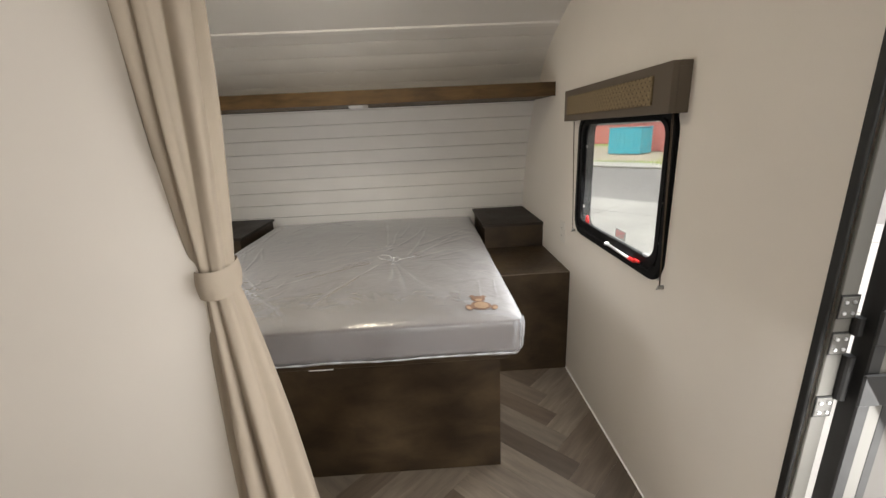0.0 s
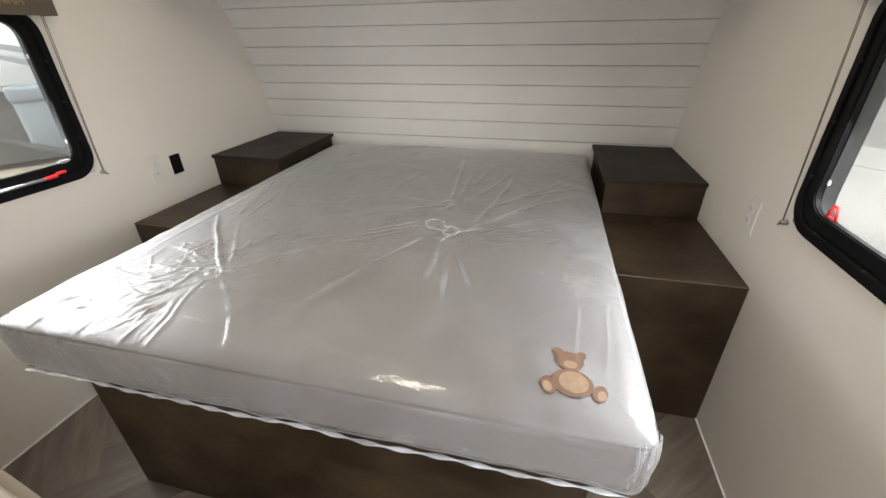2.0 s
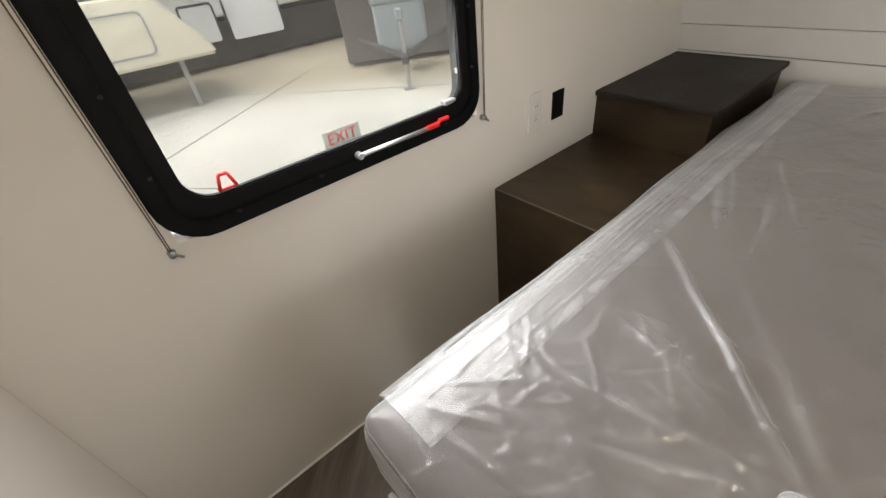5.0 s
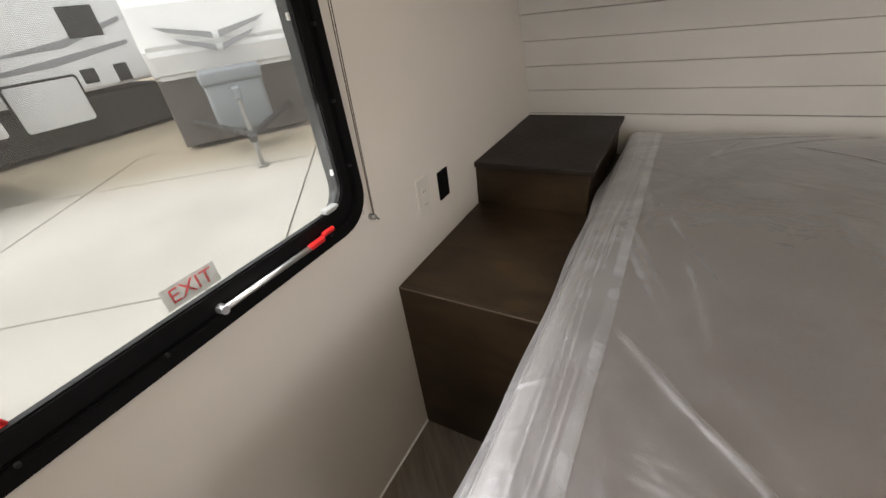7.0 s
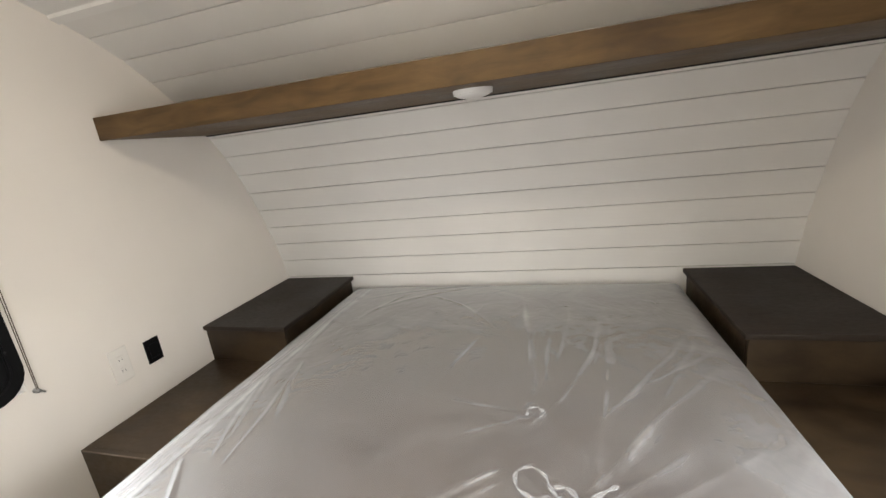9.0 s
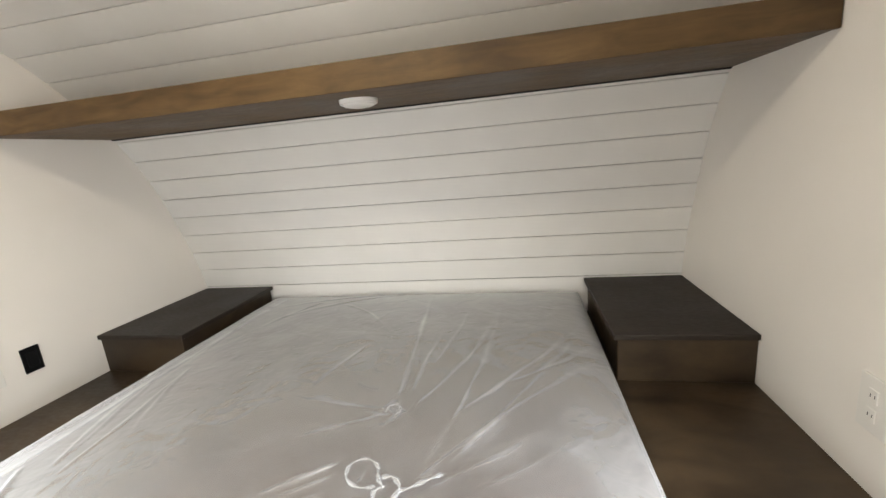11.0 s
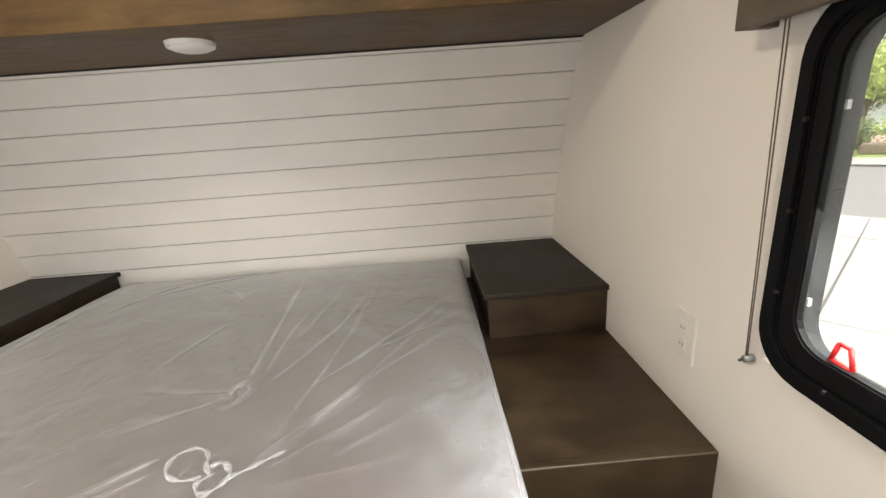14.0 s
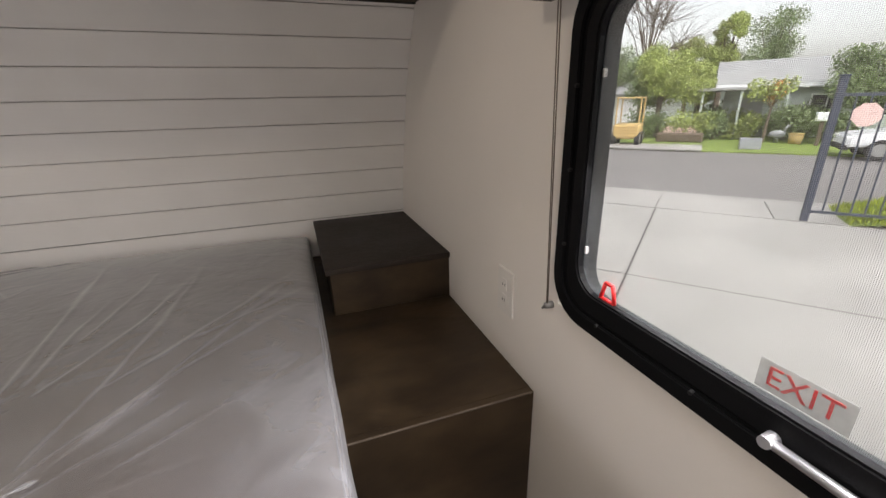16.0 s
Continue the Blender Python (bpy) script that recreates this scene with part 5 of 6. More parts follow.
def blades(name, count, spot, hgt, seed, label):
    """Loose upright grass blades over a patch; spot(random) gives a place."""
    rnd = random.Random(seed)
    vs, fs = [], []
    for _ in range(count):
        x, y, z = spot(rnd)
        a, h = rnd.uniform(0, math.pi), hgt * rnd.uniform(0.5, 1.2)
        dx, dy = 0.012 * math.cos(a), 0.012 * math.sin(a)
        k = len(vs)
        lx, ly = rnd.gauss(0, 0.3) * h, rnd.gauss(0, 0.3) * h
        vs += [(x - dx, y - dy, z), (x + dx, y + dy, z), (x + lx, y + ly, z + h)]
        fs.append((k, k + 1, k + 2))
    me = bpy.data.meshes.new(name)
    me.from_pydata(vs, [], fs)
    me.materials.append(GRASS)
    tagged(new(name, me), label, "grass", kind="stuff")


def mound_spot(rnd):
    s, n = rnd.uniform(1.55, 7.5), rnd.uniform(10.05, 11.4)
    x, y = street(s, n)
    z = GZ + 0.80 * min((s - 1.5) / 2.2, 1) ** 0.7 * max(1 - abs(n - 10.7) / 0.75, 0.05) ** 0.6
    return x, y, z - 0.03


def tuft_spot(rnd):
    s, n = rnd.gauss(-7.0, 0.7), rnd.gauss(22.9, 0.25)
    return (*street(s, n), BASE + 0.09)


blades("rough_grass", 1500, tuft_spot, 0.5, 5, "rough yellow-green grass beside the street")
blades("grass_mound", 9000, mound_spot, 0.12, 3, "bright green overgrown grass beside the gate")


def mound():
    n, k = 40, 16
    S, N = np.meshgrid(np.linspace(1.5, 7.6, n), np.linspace(10.03, 11.45, k))
    Z = GZ + 0.80 * np.clip((S - 1.5) / 2.2, 0, 1) ** 0.7 * np.clip(1 - np.abs(N - 10.7) / 0.75, 0, 1) ** 0.6
    P = np.stack([0.62 * S + 0.78 * N, -0.78 * S + 0.62 * N, Z - 0.02], -1)
    h = holder("grass_bank", (0, 0, 0), "low green bank beside the yard gate", "grass bank")
    grid_mesh("turf", P, LAWN, h, "green turf")


mound()


def gate():
    x, y = street(1.0, 10.12)
    g = holder("metal_gate", (x, y, GZ), "dark metal picket gate standing at the yard's edge", "gate", turn=TURN)
    part("post", boxed(-0.05, 0.05, -0.05, 0.05, 0.0, 2.2, bev=0.006), GATEBLUE, g, local=True)
    part("post_cap", boxed(-0.06, 0.06, -0.06, 0.06, 2.2, 2.23, bev=0.01), GATEBLUE, g, local=True)
    for z in (0.14, 1.92):
        part("rail", boxed(0.05, 5.2, -0.02, 0.02, z, z + 0.045, bev=0.003), GATEBLUE, g, local=True)
    for i in range(30):
        a = 0.20 + i * 0.165
        part("picket", boxed(a - 0.011, a + 0.011, -0.011, 0.011, 0.186, 1.919, bev=0.002), GATEBLUE, g, local=True)
    bm = bmesh.new()
    prism(bm, [(0.36 + 0.175 * math.cos(radians(22.5 + 45 * i)), 1.66 + 0.175 * math.sin(radians(22.5 + 45 * i))) for i in range(8)], "y", -0.035, -0.022)
    part("sign_plate", bm, FADED, g, "faded pink octagonal sign", local=True)


gate()


def wheel(parent, x, y, z, r, w, axis="x"):
    a, b = ((x - w / 2, y, z), (x + w / 2, y, z)) if axis == "x" else ((x, y - w / 2, z), (x, y + w / 2, z))
    t = part("wheel", tubed(a, b, r, n=24), TYRE, parent, "black tyre", local=True)
    k = 0.01
    a, b = ((x - w / 2 - k, y, z), (x + w / 2 + k, y, z)) if axis == "x" else ((x, y - w / 2 - k, z), (x, y + w / 2 + k, z))
    part("rim", tubed(a, b, r * 0.62, n=20), ALU, t, "metal wheel rim")


def hatch(parent, x, y0, y1, z0, z1):
    """A white luggage door in a black gasket, on a wall facing +x."""
    bm = bmesh.new()
    prism(bm, round_rect(y0, y1, z0, z1, 0.09), "x", x, x + 0.02)
    d = part("hatch", bm, RUBBER, parent, "black hatch gasket", local=True)
    bm = bmesh.new()
    prism(bm, round_rect(y0 + 0.05, y1 - 0.05, z0 + 0.05, z1 - 0.05, 0.06), "x", x + 0.02, x + 0.03)
    part("hatch_door", bm, CARWHITE, d, "white hatch door")


def big_trailer():
    """The long white camper across the yard, its side to the window."""
    t = holder("camper_trailer", (-12.4, 0, GZ), "long white camper trailer with grey swooshes and dark underside", "trailer", "parked trailers")
    bm = bmesh.new()
    prism(bm, [(-9.0, 0.95), (7.7, 1.12), (8.05, 1.6), (7.9, 3.4), (7.4, 3.75), (-9.0, 3.75)], "x", -2.45, 0.0)
    bmesh.ops.bevel(bm, geom=bm.edges[:], offset=0.06, segments=2, affect="EDGES")
    part("body", bm, GELCOAT, t, local=True)
    # runs almost to the ground, so its colour paints the shade below
    part("underbody_and_shade", boxed(-2.35, -0.12, -9.0, 7.9, 0.10, 0.98), DARKSKIRT, t, "dark block for the chassis and the shade beneath", local=True)
    sl = part("slide_out", boxed(0.0, 0.35, -3.2, 4.6, 1.75, 3.45, bev=0.03), GELCOAT, t, "white slide-out box", local=True)
    part("slide_trim", boxed(0.351, 0.37, -3.2, 4.6, 1.72, 1.86, bev=0.005), RUBBER, sl, "black trim")
    part("slide_window", boxed(0.351, 0.37, 0.3, 2.6, 2.3, 3.0, bev=0.01), DARKGLASS, sl, "dark tinted window")
    hatch(t, 0.001, 3.55, 4.35, 0.55, 1.42)
    hatch(t, 0.001, 4.55, 5.95, 0.50, 1.50)
    for a, b, c, d in ((6.05, 6.35, 1.25, 1.55), (6.75, 7.05, 1.18, 1.55), (6.2, 6.9, 2.15, 2.75)):
        part("window", boxed(0.001, 0.02, a, b, c, d, bev=0.006), DARKGLASS, t, "small dark window", local=True)
    for z, a, b, rise in ((1.62, 4.0, 7.3, 0.30), (1.95, 4.7, 7.35, 0.45), (3.3, -2.0, 6.8, 0.2)):
        bm = bmesh.new()
        prism(bm, [(a, z), ((a + b) / 2, z + 0.05), (b, z + rise), (b, z + rise + 0.09), ((a + b) / 2, z + 0.2), (a, z + 0.03)], "x", 0.002, 0.008)
        part("decal", bm, DECAL, t, "grey swoosh", local=True)
    for y in (-3.2, -2.2):
        wheel(t, -0.3, y, 0.36, 0.36, 0.24)
        wheel(t, -2.1, y, 0.36, 0.36, 0.24)
    for y in (5.2, 6.6):
        part("landing_leg", boxed(-0.5, -0.4, y - 0.05, y + 0.05, 0.02, 0.55), STEELGREY, t, local=True)
        part("foot_pad", boxed(-0.6, -0.3, y - 0.14, y + 0.14, 0.0, 0.02), STEELGREY, t, local=True)


big_trailer()


def nose_trailer():
    """A white trailer seen from the front, with tank cover, frame and jack."""
    t = holder("travel_trailer", (-6.35, 5.45, GZ), "white travel trailer nose with dark chevrons and grey tank cover", "trailer", "parked trailers", turn=55.2)
    bm = bmesh.new()
    prism(bm, [(2.05, 1.30), (1.90, 1.75), (1.95, 2.5), (2.3, 3.1), (9.0, 3.2), (9.0, 1.15), (2.4, 1.15)], "x", -1.22, 1.22)
    bmesh.ops.bevel(bm, geom=bm.edges[:], offset=0.08, segments=2, affect="EDGES")
    part("body", bm, GELCOAT, t, local=True)
    part("front_skirt", boxed(-1.2, 1.2, 2.12, 2.2, 0.10, 1.3, bev=0.02), SKIRT, t, "grey lower front panel", local=True)
    # dark box doubles as the shade between body and ground
    part("underbody_and_shade", boxed(-1.18, 1.18, 2.25, 8.8, 0.08, 1.2), DARKSKIRT, t, "dark block for the chassis and shade under it", local=True)
    for s in (-1, 1):
        bm = bmesh.new()
        tube(bm, (0, 0.0, 0.52), (s * 0.95, 2.3, 0.52), 0.05, n=8)
        part("frame_rail", bm, DARKSKIRT, t, local=True)
        for k, (z, q) in enumerate(((1.98, 0.75), (1.78, 0.55))):
            bm = bmesh.new()
            prism(bm, [(0.05 * s, z - 0.14), (q * s, z + 0.04), (q * s * 1.2, z + 0.13), (q * s, z + 0.10), (0.05 * s, z - 0.04)], "y", 1.862, 1.875)
            part("chevron", bm, DECAL, t, "dark grey chevron", local=True)
        wheel(t, s * 1.0, 5.0, 0.34, 0.34, 0.22)
    c = part("tank_cover", boxed(-0.46, 0.46, 1.0, 1.42, 0.42, 1.36, bev=0.09, seg=3), TANKGREY, t, "grey plastic gas tank cover", smooth=True, local=True)
    part("cover_lid", boxed(-0.49, 0.49, 0.97, 1.45, 1.18, 1.42, bev=0.06, seg=3), TANKGREY, c, smooth=True)
    part("jack_post", tubed((0, 0.02, 0.03), (0, 0.02, 1.05), 0.035, n=12), ALU, t, "metal tongue jack", local=True)
    part("jack_head", boxed(-0.06, 0.06, -0.06, 0.1, 1.05, 1.22, bev=0.02), TANKGREY, t, local=True)
    part("jack_foot", boxed(-0.09, 0.09, -0.07, 0.11, 0.0, 0.03, bev=0.005), ALU, t, local=True)
    part("coupler", boxed(-0.06, 0.06, -0.35, 0.1, 0.47, 0.58, bev=0.02), DARKSKIRT, t, local=True)


nose_trailer()


def cream_trailer():
    """A low cream-coloured trailer front with an outlined panel and a leg."""
    t = holder("cream_trailer", (-9.1, 0, GZ), "cream trailer front with a rounded outlined side panel", "trailer", "parked trailers")
    bm = bmesh.new()
    prism(bm, [(-6.0, 0.85), (3.35, 0.80), (3.25, 1.05), (2.75, 1.68), (2.55, 1.78), (-6.0, 1.85)], "x", -2.2, 0.0)
    bmesh.ops.bevel(bm, geom=bm.edges[:], offset=0.05, segments=2, affect="EDGES")
    part("body", bm, CREAM, t, local=True)
    bm = bmesh.new()
    ring(bm, round_rect(0.9, 2.45, 0.98, 1.62, 0.12), round_rect(0.93, 2.42, 1.01, 1.59, 0.1), 0.001, 0.012)
    part("panel_outline", bm, DECAL, t, "grey panel outline", local=True)
    part("leg", boxed(-0.35, -0.27, 2.70, 2.78, 0.02, 0.85), ALU, t, "metal landing leg", local=True)
    part("foot_pad", boxed(-0.45, -0.17, 2.60, 2.88, 0.0, 0.02), ALU, t, local=True)
    wheel(t, -0.2, -3.0, 0.33, 0.33, 0.2)
    wheel(t, -2.0, -3.0, 0.33, 0.33, 0.2)


cream_trailer()


def leaf_cloud(name, clumps, count, size, material, parent, seed, label):
    """Many small leaves gathered in clumps (x, y, z, radius)."""
    rnd = random.Random(seed)
    tot = sum(c[3] ** 2 for c in clumps)
    vs, fs = [], []
    for cx, cy, cz, r in clumps:
        for _ in range(int(count * r * r / tot)):
            d = Vector((rnd.gauss(0, 1), rnd.gauss(0, 1), rnd.gauss(0, 1))).normalized() * r * rnd.uniform(0.35, 1.1)
            c = Vector((cx, cy, cz)) + d
            a = Vector((rnd.gauss(0, 1), rnd.gauss(0, 1), rnd.gauss(0, 1))).normalized() * size * rnd.uniform(0.6, 1.4)
            b = a.cross(Vector((rnd.gauss(0, 1), rnd.gauss(0, 1), rnd.gauss(0, 1)))).normalized() * size * rnd.uniform(0.4, 0.8)
            k = len(vs)
            vs += [tuple(c - a), tuple(c + b), tuple(c + a), tuple(c - b)]
            fs.append((k, k + 1, k + 2, k + 3))
    me = bpy.data.meshes.new(name)
    me.from_pydata(vs, [], fs)
    me.materials.append(material)
    o = new(name, me)
    o.parent = parent
    o["label"] = label
    return o


def tree(x, y, h, spread, material, seed, label, leaves=2600, bare=False, base=BASE):
    """A tapered trunk with forking limbs, and a crown of many leaves in uneven clumps."""
    rnd = random.Random(seed)
    t = holder("tree", (x, y, base), label, "tree", "trees across the street")
    bm = bmesh.new()
    tube(bm, (0, 0, 0), (0.05 * h * rnd.uniform(-1, 1), 0.03 * h, h * 0.45), (0.011 if bare else 0.028) * h, (0.007 if bare else 0.018) * h, n=10)
    clumps = []
    for i in range(9 if not bare else 16):
        a = 2.4 * i + rnd.uniform(-0.4, 0.4)
        z0, z1 = h * rnd.uniform(0.28, 0.45), h * rnd.uniform(0.5, 0.95)
        rr = spread * rnd.uniform(0.3, 0.9) * (1.15 - z1 / h * 0.6)
        p = Vector((rr * math.cos(a), rr * math.sin(a), z1))
        mid = Vector((p.x * 0.45, p.y * 0.45, (z0 + z1) / 2 + 0.05 * h))
        tube(bm, (0, 0, z0), mid, (0.0042 if bare else 0.012) * h, (0.0026 if bare else 0.007) * h, n=7)
        tube(bm, mid, p, (0.0026 if bare else 0.007) * h, (0.0012 if bare else 0.002) * h, n=6)
        if bare:
            for _ in range(26):
                e = p + Vector((rnd.gauss(0, 0.12), rnd.gauss(0, 0.12), rnd.uniform(-0.02, 0.14))) * h
                tube(bm, mid.lerp(p, rnd.uniform(0.2, 1)), e, 0.0013 * h, 0.0006 * h, n=4)
        clumps.append((p.x, p.y, p.z, spread * rnd.uniform(0.25, 0.45)))
        clumps.append((mid.x * 1.3, mid.y * 1.3, mid.z, spread * rnd.uniform(0.2, 0.38)))
    part("trunk", bm, BARK, t, "brown trunk and limbs", local=True)
    if not bare:
        leaf_cloud("crown", clumps, leaves, 0.065, material, t, seed + 1, "uneven leafy crown")


def shrub(x, y, r, h, material, seed, leaves=1300, base=BASE):
    rnd = random.Random(seed)
    t = holder("shrub", (x, y, base), "round leafy green shrub before the house", "shrub", "shrubs before the house")
    bm = bmesh.new()
    for i in range(5):
        a = 1.26 * i
        tube(bm, (0, 0, 0), (r * 0.5 * math.cos(a), r * 0.5 * math.sin(a), h * 0.6), 0.03, 0.012, n=6)
    part("stems", bm, BARK, t, local=True)
    clumps = [(r * 0.5 * rnd.gauss(0, 0.7), r * 0.5 * rnd.gauss(0, 0.7), h * rnd.uniform(0.3, 0.75), r * rnd.uniform(0.35, 0.55)) for _ in range(7)]
    leaf_cloud("foliage", clumps, leaves, 0.08, material, t, seed + 1, "dense small leaves")


def ray_place(dx, dy, dist):
    k = math.hypot(dx, dy)
    return 0.70 + dx / k * dist, 1.48 + dy / k * dist


for dx, dy, dist, h, sp, mat, seed, lab in (
        (0.733, 0.680, 26.5, 5.0, 2.1, LEAF, 11, "wide light green tree beside the house"),
        (0.712, 0.702, 28, 4.6, 1.7, LEAF_DARK, 12, "low green tree beside the house"),
        (0.778, 0.628, 28, 3.9, 1.2, LEAF, 13, "light green tree before the porch"),
        (0.781, 0.624, 37, 6.6, 1.35, LEAF, 22, "slim yellow-green tree behind the house"),
        (0.797, 0.604, 37, 7.3, 1.45, LEAF, 17, "tall slim yellow-green tree behind the house"),
        (0.762, 0.648, 35, 5.6, 1.8, LEAF, 24, "bushy light green tree behind the house"),
        (0.836, 0.549, 43, 8.5, 2.8, LEAF_DARK, 14, "tall dark green tree behind the house"),
        (0.903, 0.430, 27, 3.7, 1.9, LEAF_DARK, 15, "dark green tree before the house"),
        (0.66, 0.75, 40, 6.0, 3.0, LEAF_DARK, 18, "dark green tree farther down the street"),
        (0.52, 0.85, 56, 8.0, 3.6, LEAF, 19, "light green tree farther down the street"),
        (0.60, 0.80, 54, 8.5, 3.6, LEAF, 21, "broad yellow-green tree farther down the street")):
    tree(*ray_place(dx, dy, dist), h, sp, mat, seed, lab, leaves=12000)
tree(*ray_place(0.705, 0.705, 33), 10.2, 3.6, LEAF, 16, "bare brown tree with many thin twigs", bare=True)
for dx, dy, dist, r, h, mat, seed in ((0.80, 0.60, 25.5, 1.1, 1.5, LEAF_DARK, 31), (0.825, 0.565, 26, 1.0, 1.2, LEAF, 32), (0.86, 0.51, 26, 1.3, 1.7, LEAF_DARK, 33),
                                      (0.77, 0.64, 25, 1.2, 1.3, LEAF, 34), (0.89, 0.46, 25, 0.9, 1.6, LEAF_DARK, 35), (0.735, 0.68, 26, 1.2, 1.4, LEAF_DARK, 36),
                                      (0.79, 0.605, 28.5, 1.6, 1.7, LEAF_DARK, 37), (0.815, 0.575, 28, 1.3, 1.6, LEAF, 38), (0.852, 0.517, 27.4, 1.5, 1.8, LEAF_DARK, 39), (0.872, 0.488, 27.4, 1.3, 1.7, LEAF_DARK, 40)):
    shrub(*ray_place(dx, dy, dist), r, h, mat, seed)


def house():
    x, y = street(0.2, 29.5)
    h = holder("house", (x, y, BASE), "pale green bungalow with a grey shingle roof", "house", turn=TURN)
    part("wall", boxed(0, 12.5, 0, 7, 0, 2.75), STUCCO, h, "pale green stucco walls", local=True)
    bm = bmesh.new()
    prism(bm, [(-0.6, 2.62), (3.5, 4.05), (7.6, 2.62), (7.6, 2.50), (3.5, 3.93), (-0.6, 2.50)], "x", -0.5, 13.0)
    part("roof", bm, SHINGLE, h, "grey shingle roof", local=True)
    bm = bmesh.new()
    prism(bm, [(0.1, 2.75), (3.5, 3.9), (6.9, 2.75)], "x", 0.0, 0.1)
    part("gable", bm, GELCOAT, h, "white gable end", local=True)
    part("fascia", boxed(-0.5, 13.0, -0.66, -0.6, 2.46, 2.66), GELCOAT, h, "white eaves board", local=True)
    part("porch_roof", boxed(-1.2, 2.6, -2.4, -0.1, 2.36, 2.5, bev=0.02), SHINGLE, h, "grey porch roof", local=True)
    for a in (-1.0, 0.6, 2.4):
        part("porch_post", boxed(a - 0.05, a + 0.05, -2.3, -2.2, 0, 2.36), STUCCO, h, "pale porch post", local=True)
    for a in (3.6, 5.4, 8.6):
        w = part("window", boxed(a, a + 1.3, -0.05, 0.0, 1.05, 2.15), GELCOAT, h, "white framed window", local=True)
        part("pane", boxed(a + 0.08, a + 0.62, -0.06, -0.051, 1.13, 2.07), DARKGLASS, w, "dark pane")
        part("pane", boxed(a + 0.68, a + 1.22, -0.06, -0.051, 1.13, 2.07), DARKGLASS, w, "dark pane")
    part("door", boxed(0.8, 1.75, -0.05, 0.0, 0.15, 2.15), DECAL, h, "grey house door", local=True)


house()


def garden():
    """Loose things on the lawn before the house."""
    def at(s, n):
        return (*street(s, n), BASE + 0.05)
    h = holder("planter_box", at(1.16, 22.6), "grey wooden planter box on the lawn", "planter", turn=TURN)
    for a, b, c, d in ((-0.36, 0.36, -0.30, -0.26), (-0.36, 0.36, 0.26, 0.30), (-0.36, -0.32, -0.2595, 0.2595), (0.32, 0.36, -0.2595, 0.2595)):
        part("board", boxed(a, b, c, d, 0, 0.42, bev=0.01), DECAL, h, local=True)
    part("soil", boxed(-0.315, 0.315, -0.255, 0.255, 0, 0.36), BARK, h, "dark soil", local=True)
    h = holder("raised_bed", at(-1.5, 25.4), "low brown raised bed with red flowers", "flower bed", turn=TURN)
    part("border", boxed(-1.0, 1.0, -0.5, 0.5, 0, 0.40, bev=0.05), BARK, h, local=True)
    leaf_cloud("flowers", [(-0.5, 0, 0.5, 0.22), (0.0, 0.1, 0.48, 0.2), (0.5, 0, 0.5, 0.22)], 240, 0.05, FADED, h, 61, "faded red flowers")
    h = holder("bucket", at(3.0, 25.4), "yellow plastic bucket on the lawn", "bucket")
    part("body", tubed((0, 0, 0), (0, 0, 0.42), 0.22, 0.28, n=20), YELLOW, h, local=True, smooth=True)
    part("rim", tubed((0, 0, 0.4205), (0, 0, 0.45), 0.30, 0.30, n=20), YELLOW, h, local=True)
    bm = bmesh.new()
    bmesh.ops.create_uvsphere(bm, u_segments=16, v_segments=10, radius=1, matrix=Matrix.LocRotScale((0, 0, 0.48), None, (0.42, 0.2, 0.24)))
    tube(bm, (0.30, 0, 0.55), (0.40, 0, 0.98), 0.08, 0.05, n=10)
    tube(bm, (0.40, 0, 0.98), (0.60, 0, 0.93), 0.07, 0.02, n=10)
    tube(bm, (-0.1, 0.06, 0.0), (-0.05, 0.06, 0.35), 0.03, 0.03, n=8)
    tube(bm, (0.1, -0.06, 0.0), (0.05, -0.06, 0.35), 0.03, 0.03, n=8)
    st = thing("garden_ornament", bm, DECAL, "pale grey bird-shaped garden ornament on the lawn", "ornament", smooth=True)
    st.matrix_world = pose(*at(2.4, 26.0), 0, 0, TURN) @ Matrix.Scale(0.75, 4)
    h = holder("letter_box", at(3.6, 24.6), "pale letter box on a post", "letter box", turn=TURN)
    part("post", boxed(-0.06, 0.06, -0.06, 0.06, 0, 1.0, bev=0.01), BARK, h, local=True)
    part("box", boxed(-0.25, 0.25, -0.2, 0.2, 1.0, 1.35, bev=0.05, seg=2), GELCOAT, h, local=True)
    x, y, z = at(1.85, 25.6)
    t = holder("flowering_tree", (x, y, z), "thin young tree with orange blossom", "tree")
    bm = bmesh.new()
    tube(bm, (0, 0, 0), (0.1, 0, 1.6), 0.07, 0.04, n=8)
    for a in range(6):
        tube(bm, (0.1, 0, 1.5), (0.1 + 0.6 * math.cos(a * 1.05), 0.6 * math.sin(a * 1.05), 2.2 + 0.12 * a), 0.03, 0.01, n=6)
    part("trunk", bm, BARK, t, local=True)
    leaf_cloud("crown", [(0.0, 0, 2.2, 0.5), (-0.6, 0.3, 2.3, 0.5), (0.5, -0.3, 2.5, 0.4)], 500, 0.08, LEAF, t, 62, "light green leaves")
    leaf_cloud("blossom", [(0.25, 0, 2.35, 0.38), (0.1, 0.1, 1.9, 0.25)], 200, 0.07, ORANGE, t, 63, "orange blossom")


garden()


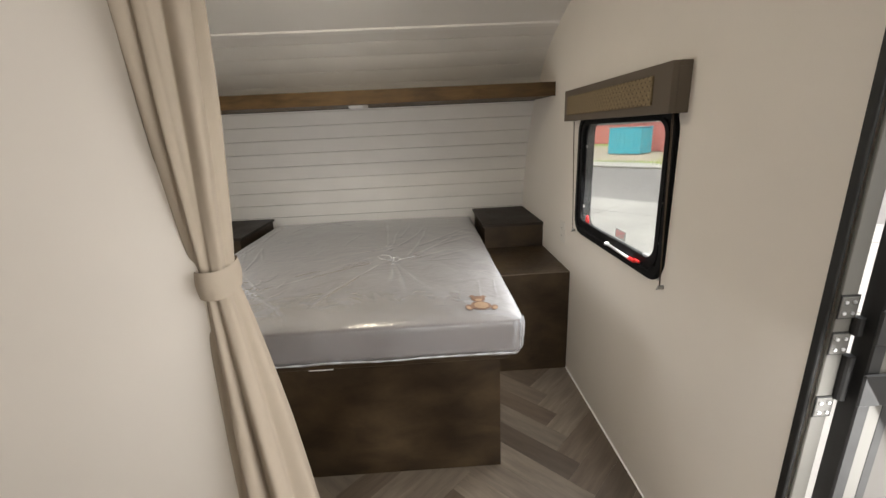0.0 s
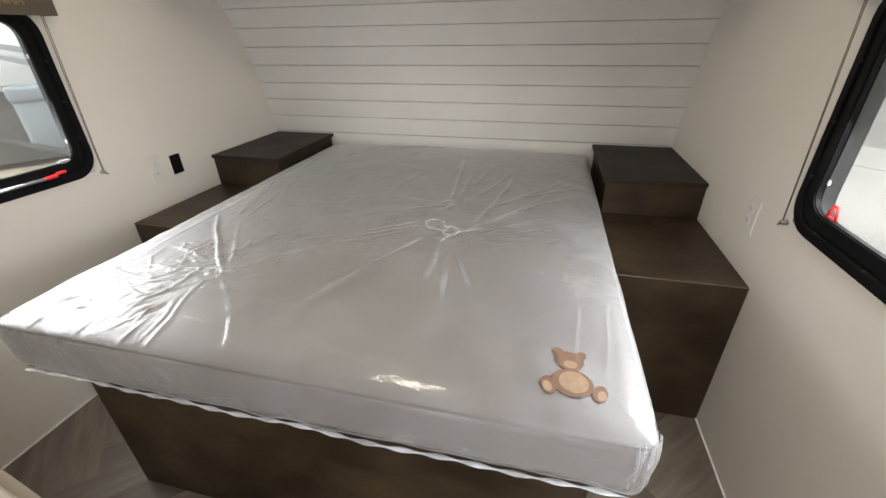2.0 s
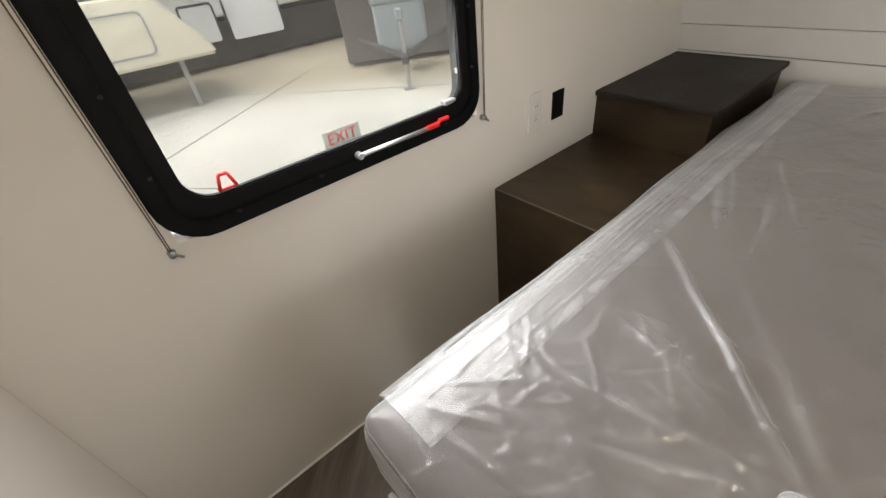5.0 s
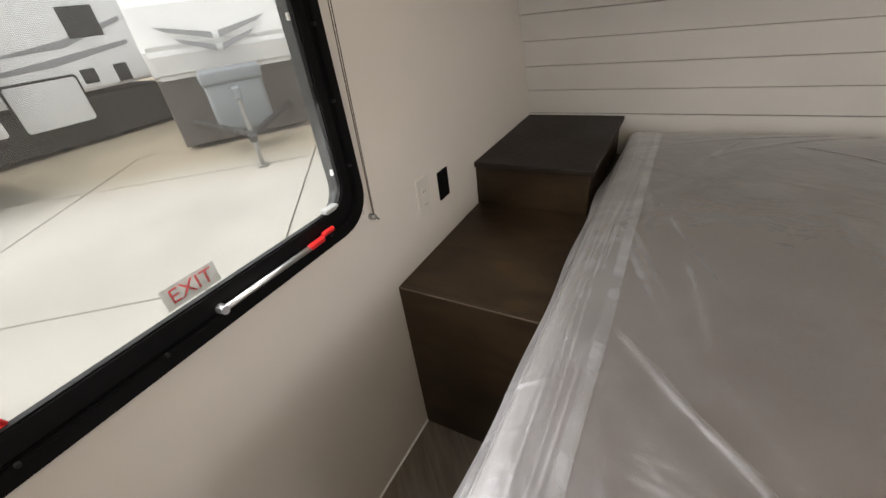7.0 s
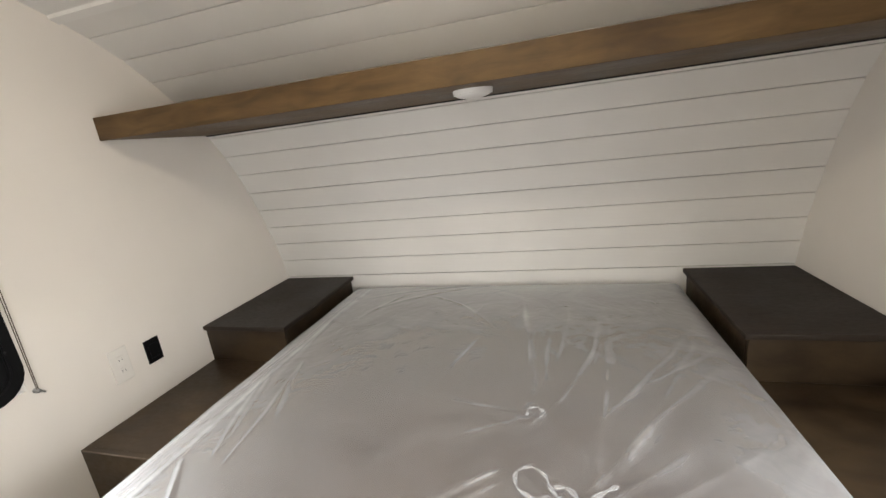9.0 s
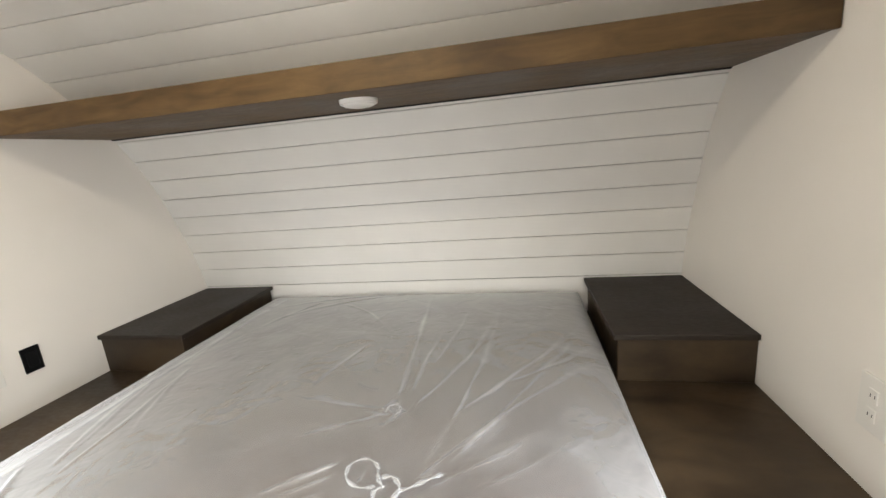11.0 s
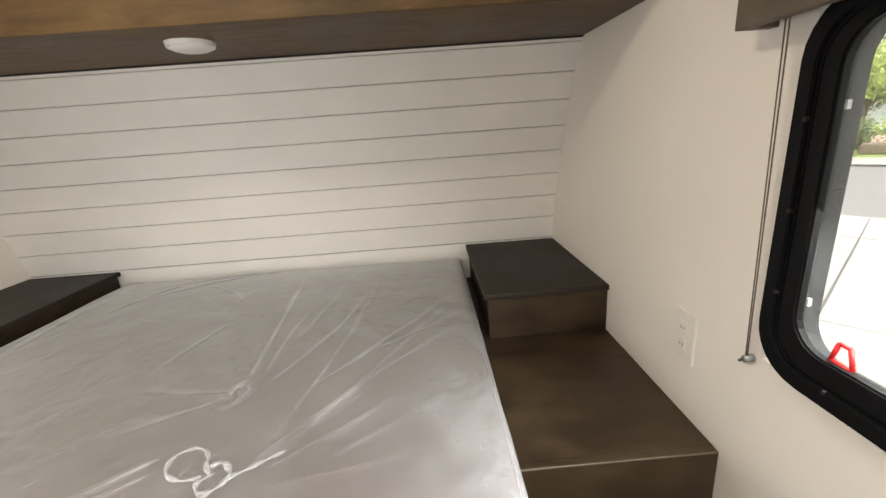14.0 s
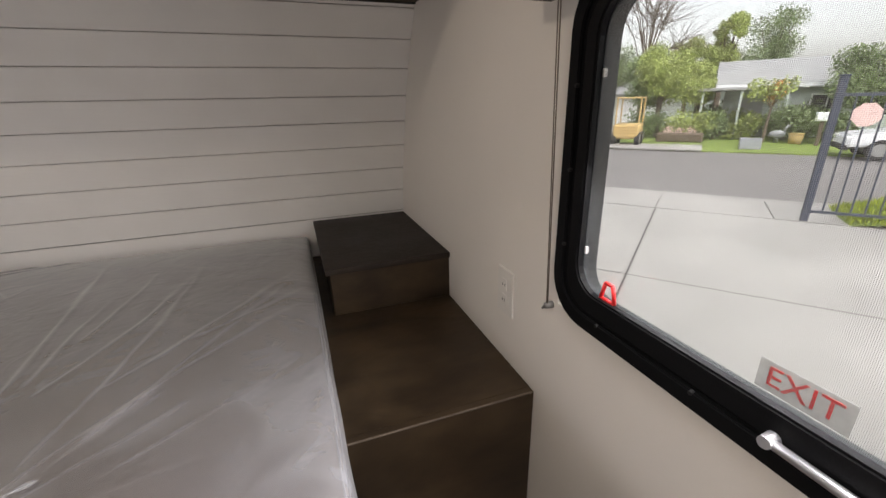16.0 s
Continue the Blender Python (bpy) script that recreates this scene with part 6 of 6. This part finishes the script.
def car(s, n, label, long, high, pickup=False, turn=TURN):
    x, y = street(s, n)
    c = holder("pickup_truck" if pickup else "car", (x, y, BASE + 0.006), label, "truck" if pickup else "car", turn=turn)
    L = long / 2
    bm = bmesh.new()
    low = [(-L, 0.42), (-L + 0.05, 0.78), (-L + 0.9, 0.92), (L - 0.5, 0.98), (L, 0.85), (L, 0.4)]
    if pickup:
        low = [(-L, 0.5), (-L + 0.05, 0.95), (-L + 1.2, 1.08), (L, 1.10), (L, 0.5)]
    prism(bm, low, "y", -0.9, 0.9)
    bmesh.ops.bevel(bm, geom=bm.edges[:], offset=0.07, segments=2, affect="EDGES")
    part("body", bm, CARWHITE, c, local=True)
    bm = bmesh.new()
    top = [(-L + 1.1, 0.9), (-L + 1.9, high), (L - 1.4, high), (L - 0.5, 0.95)]
    if pickup:
        top = [(-L + 1.2, 1.05), (-L + 1.9, high), (0.5, high), (0.75, 1.05)]
    prism(bm, top, "y", -0.78, 0.78)
    bmesh.ops.bevel(bm, geom=bm.edges[:], offset=0.05, segments=2, affect="EDGES")
    part("cabin", bm, CARWHITE, c, local=True)
    for k in (-1, 1):
        bm = bmesh.new()
        g = [(p[0] * 0.93 + (0.02 if not pickup else -0.05), 0.92 + (p[1] - 0.92) * 0.84 + 0.03) for p in top]
        prism(bm, g, "y", k * 0.781, k * 0.79)
        part("side_glass", bm, DARKGLASS, c, "dark side windows", local=True)
        for a in (-L + 0.85, L - 0.95):
            wheel(c, a, k * 0.82, 0.33, 0.33, 0.2, "y")
        part("headlight", boxed(-L - 0.012, -L + 0.12, k * 0.72 - 0.14, k * 0.72 + 0.14, 0.62, 0.76, bev=0.02), CHROME, c, "headlight", local=True)
    if pickup:
        part("tailgate", boxed(L + 0.001, L + 0.03, -0.7, 0.7, 0.62, 1.06, bev=0.012), CARWHITE, c, "white tailgate", local=True)
        part("rear_bumper", boxed(L - 0.1, L + 0.10, -0.86, 0.86, 0.40, 0.56, bev=0.04), DARKSKIRT, c, "dark rear bumper", local=True)
        for k in (-0.8, 0.8):
            part("tail_light", boxed(L - 0.05, L + 0.02, k - 0.08, k + 0.08, 0.68, 1.02, bev=0.02), RED, c, "red tail light", local=True)
        part("rear_glass", boxed(0.62, 0.66, -0.6, 0.6, 1.25, 1.7, bev=0.01), DARKGLASS, c, "dark rear window", local=True)
    part("bumper", boxed(-L - 0.03, -L + 0.15, -0.8, 0.8, 0.3, 0.48, bev=0.04), DARKSKIRT, c, local=True)


car(5.75, 21.0, "white saloon car parked across the street", 4.5, 1.45)
car(-8.0, 28.4, "white pickup truck parked across the street", 5.2, 1.85, True, TURN - 42)


def machine():
    x, y = street(-3.6, 23.2)
    m = holder("yellow_machine", (x, y, BASE + 0.05), "old yellow forklift-like machine beside the street", "forklift", turn=TURN)
    part("body", boxed(-0.55, 0.55, -0.8, 0.8, 0.3, 0.95, bev=0.06), YELLOW, m, local=True)
    for i in range(4):
        part("slat", boxed(-0.5, 0.5, -0.84, -0.80, 0.42 + 0.13 * i, 0.48 + 0.13 * i, bev=0.01), YELLOW, m, local=True)
    for a in (-0.5, 0.5):
        for b in (-0.7, 0.7):
            part("roof_post", tubed((a, b, 0.95), (a, b, 2.05), 0.035, n=8), YELLOW, m, local=True)
    part("roof_frame", boxed(-0.56, 0.56, -0.76, 0.76, 2.05, 2.12, bev=0.02), YELLOW, m, local=True)
    for a in (-0.5, 0.5):
        for b in (-0.55, 0.55):
            wheel(m, a, b, 0.3, 0.3, 0.2)


machine()


def yard_box(s, n, w, d, h, material, name, label, cat):
    x, y = street(s, n)
    b = holder(name, (x, y, BASE + 0.1), label, cat, turn=TURN)
    part("body", boxed(-w / 2, w / 2, -d / 2, d / 2, 0.0, h, bev=0.03), material, b, local=True)
    for i in range(7):
        a = -w / 2 + w * (i + 0.5) / 7
        part("rib", boxed(a - 0.04, a + 0.04, -d / 2 - 0.04, -d / 2, 0.1, h - 0.1, bev=0.01), material, b, local=True)
    part("lid", boxed(-w / 2 - 0.04, w / 2 + 0.04, -d / 2 - 0.05, d / 2 + 0.05, h, h + 0.06, bev=0.02), material, b, local=True)


yard_box(-13.7, 30.2, 2.3, 1.8, 1.75, TEAL, "dumpster", "teal metal dumpster beside a red shed", "dumpster")
yard_box(-13.3, 33.6, 3.0, 2.2, 2.0, BRICKRED, "storage_shed", "red storage shed across the street", "shed")
yard_box(-11.2, 32.0, 2.2, 0.4, 1.05, BRICKRED, "storage_bin", "low red bin beside the pickup", "bin")
yard_box(-24.0, 44.0, 14.0, 0.3, 1.9, BRICKRED, "boundary_wall", "long low red wall down the street", "wall")


def far_house():
    x, y = street(-9, 40)
    h = holder("far_house", (x, y, BASE), "low grey house with a wide pale roof", "house", turn=TURN)
    part("wall", boxed(-7, 9, 0, 7, 0, 2.6), STUCCO, h, local=True)
    bm = bmesh.new()
    prism(bm, [(-0.8, 2.5), (3.5, 3.7), (7.8, 2.5), (7.8, 2.38), (3.5, 3.58), (-0.8, 2.38)], "x", -7.6, 9.6)
    part("roof", bm, SHINGLE, h, local=True)
    part("garage_door", boxed(2, 7, -0.05, 0, 0.1, 2.2), GELCOAT, h, "white garage door", local=True)


far_house()

floor()
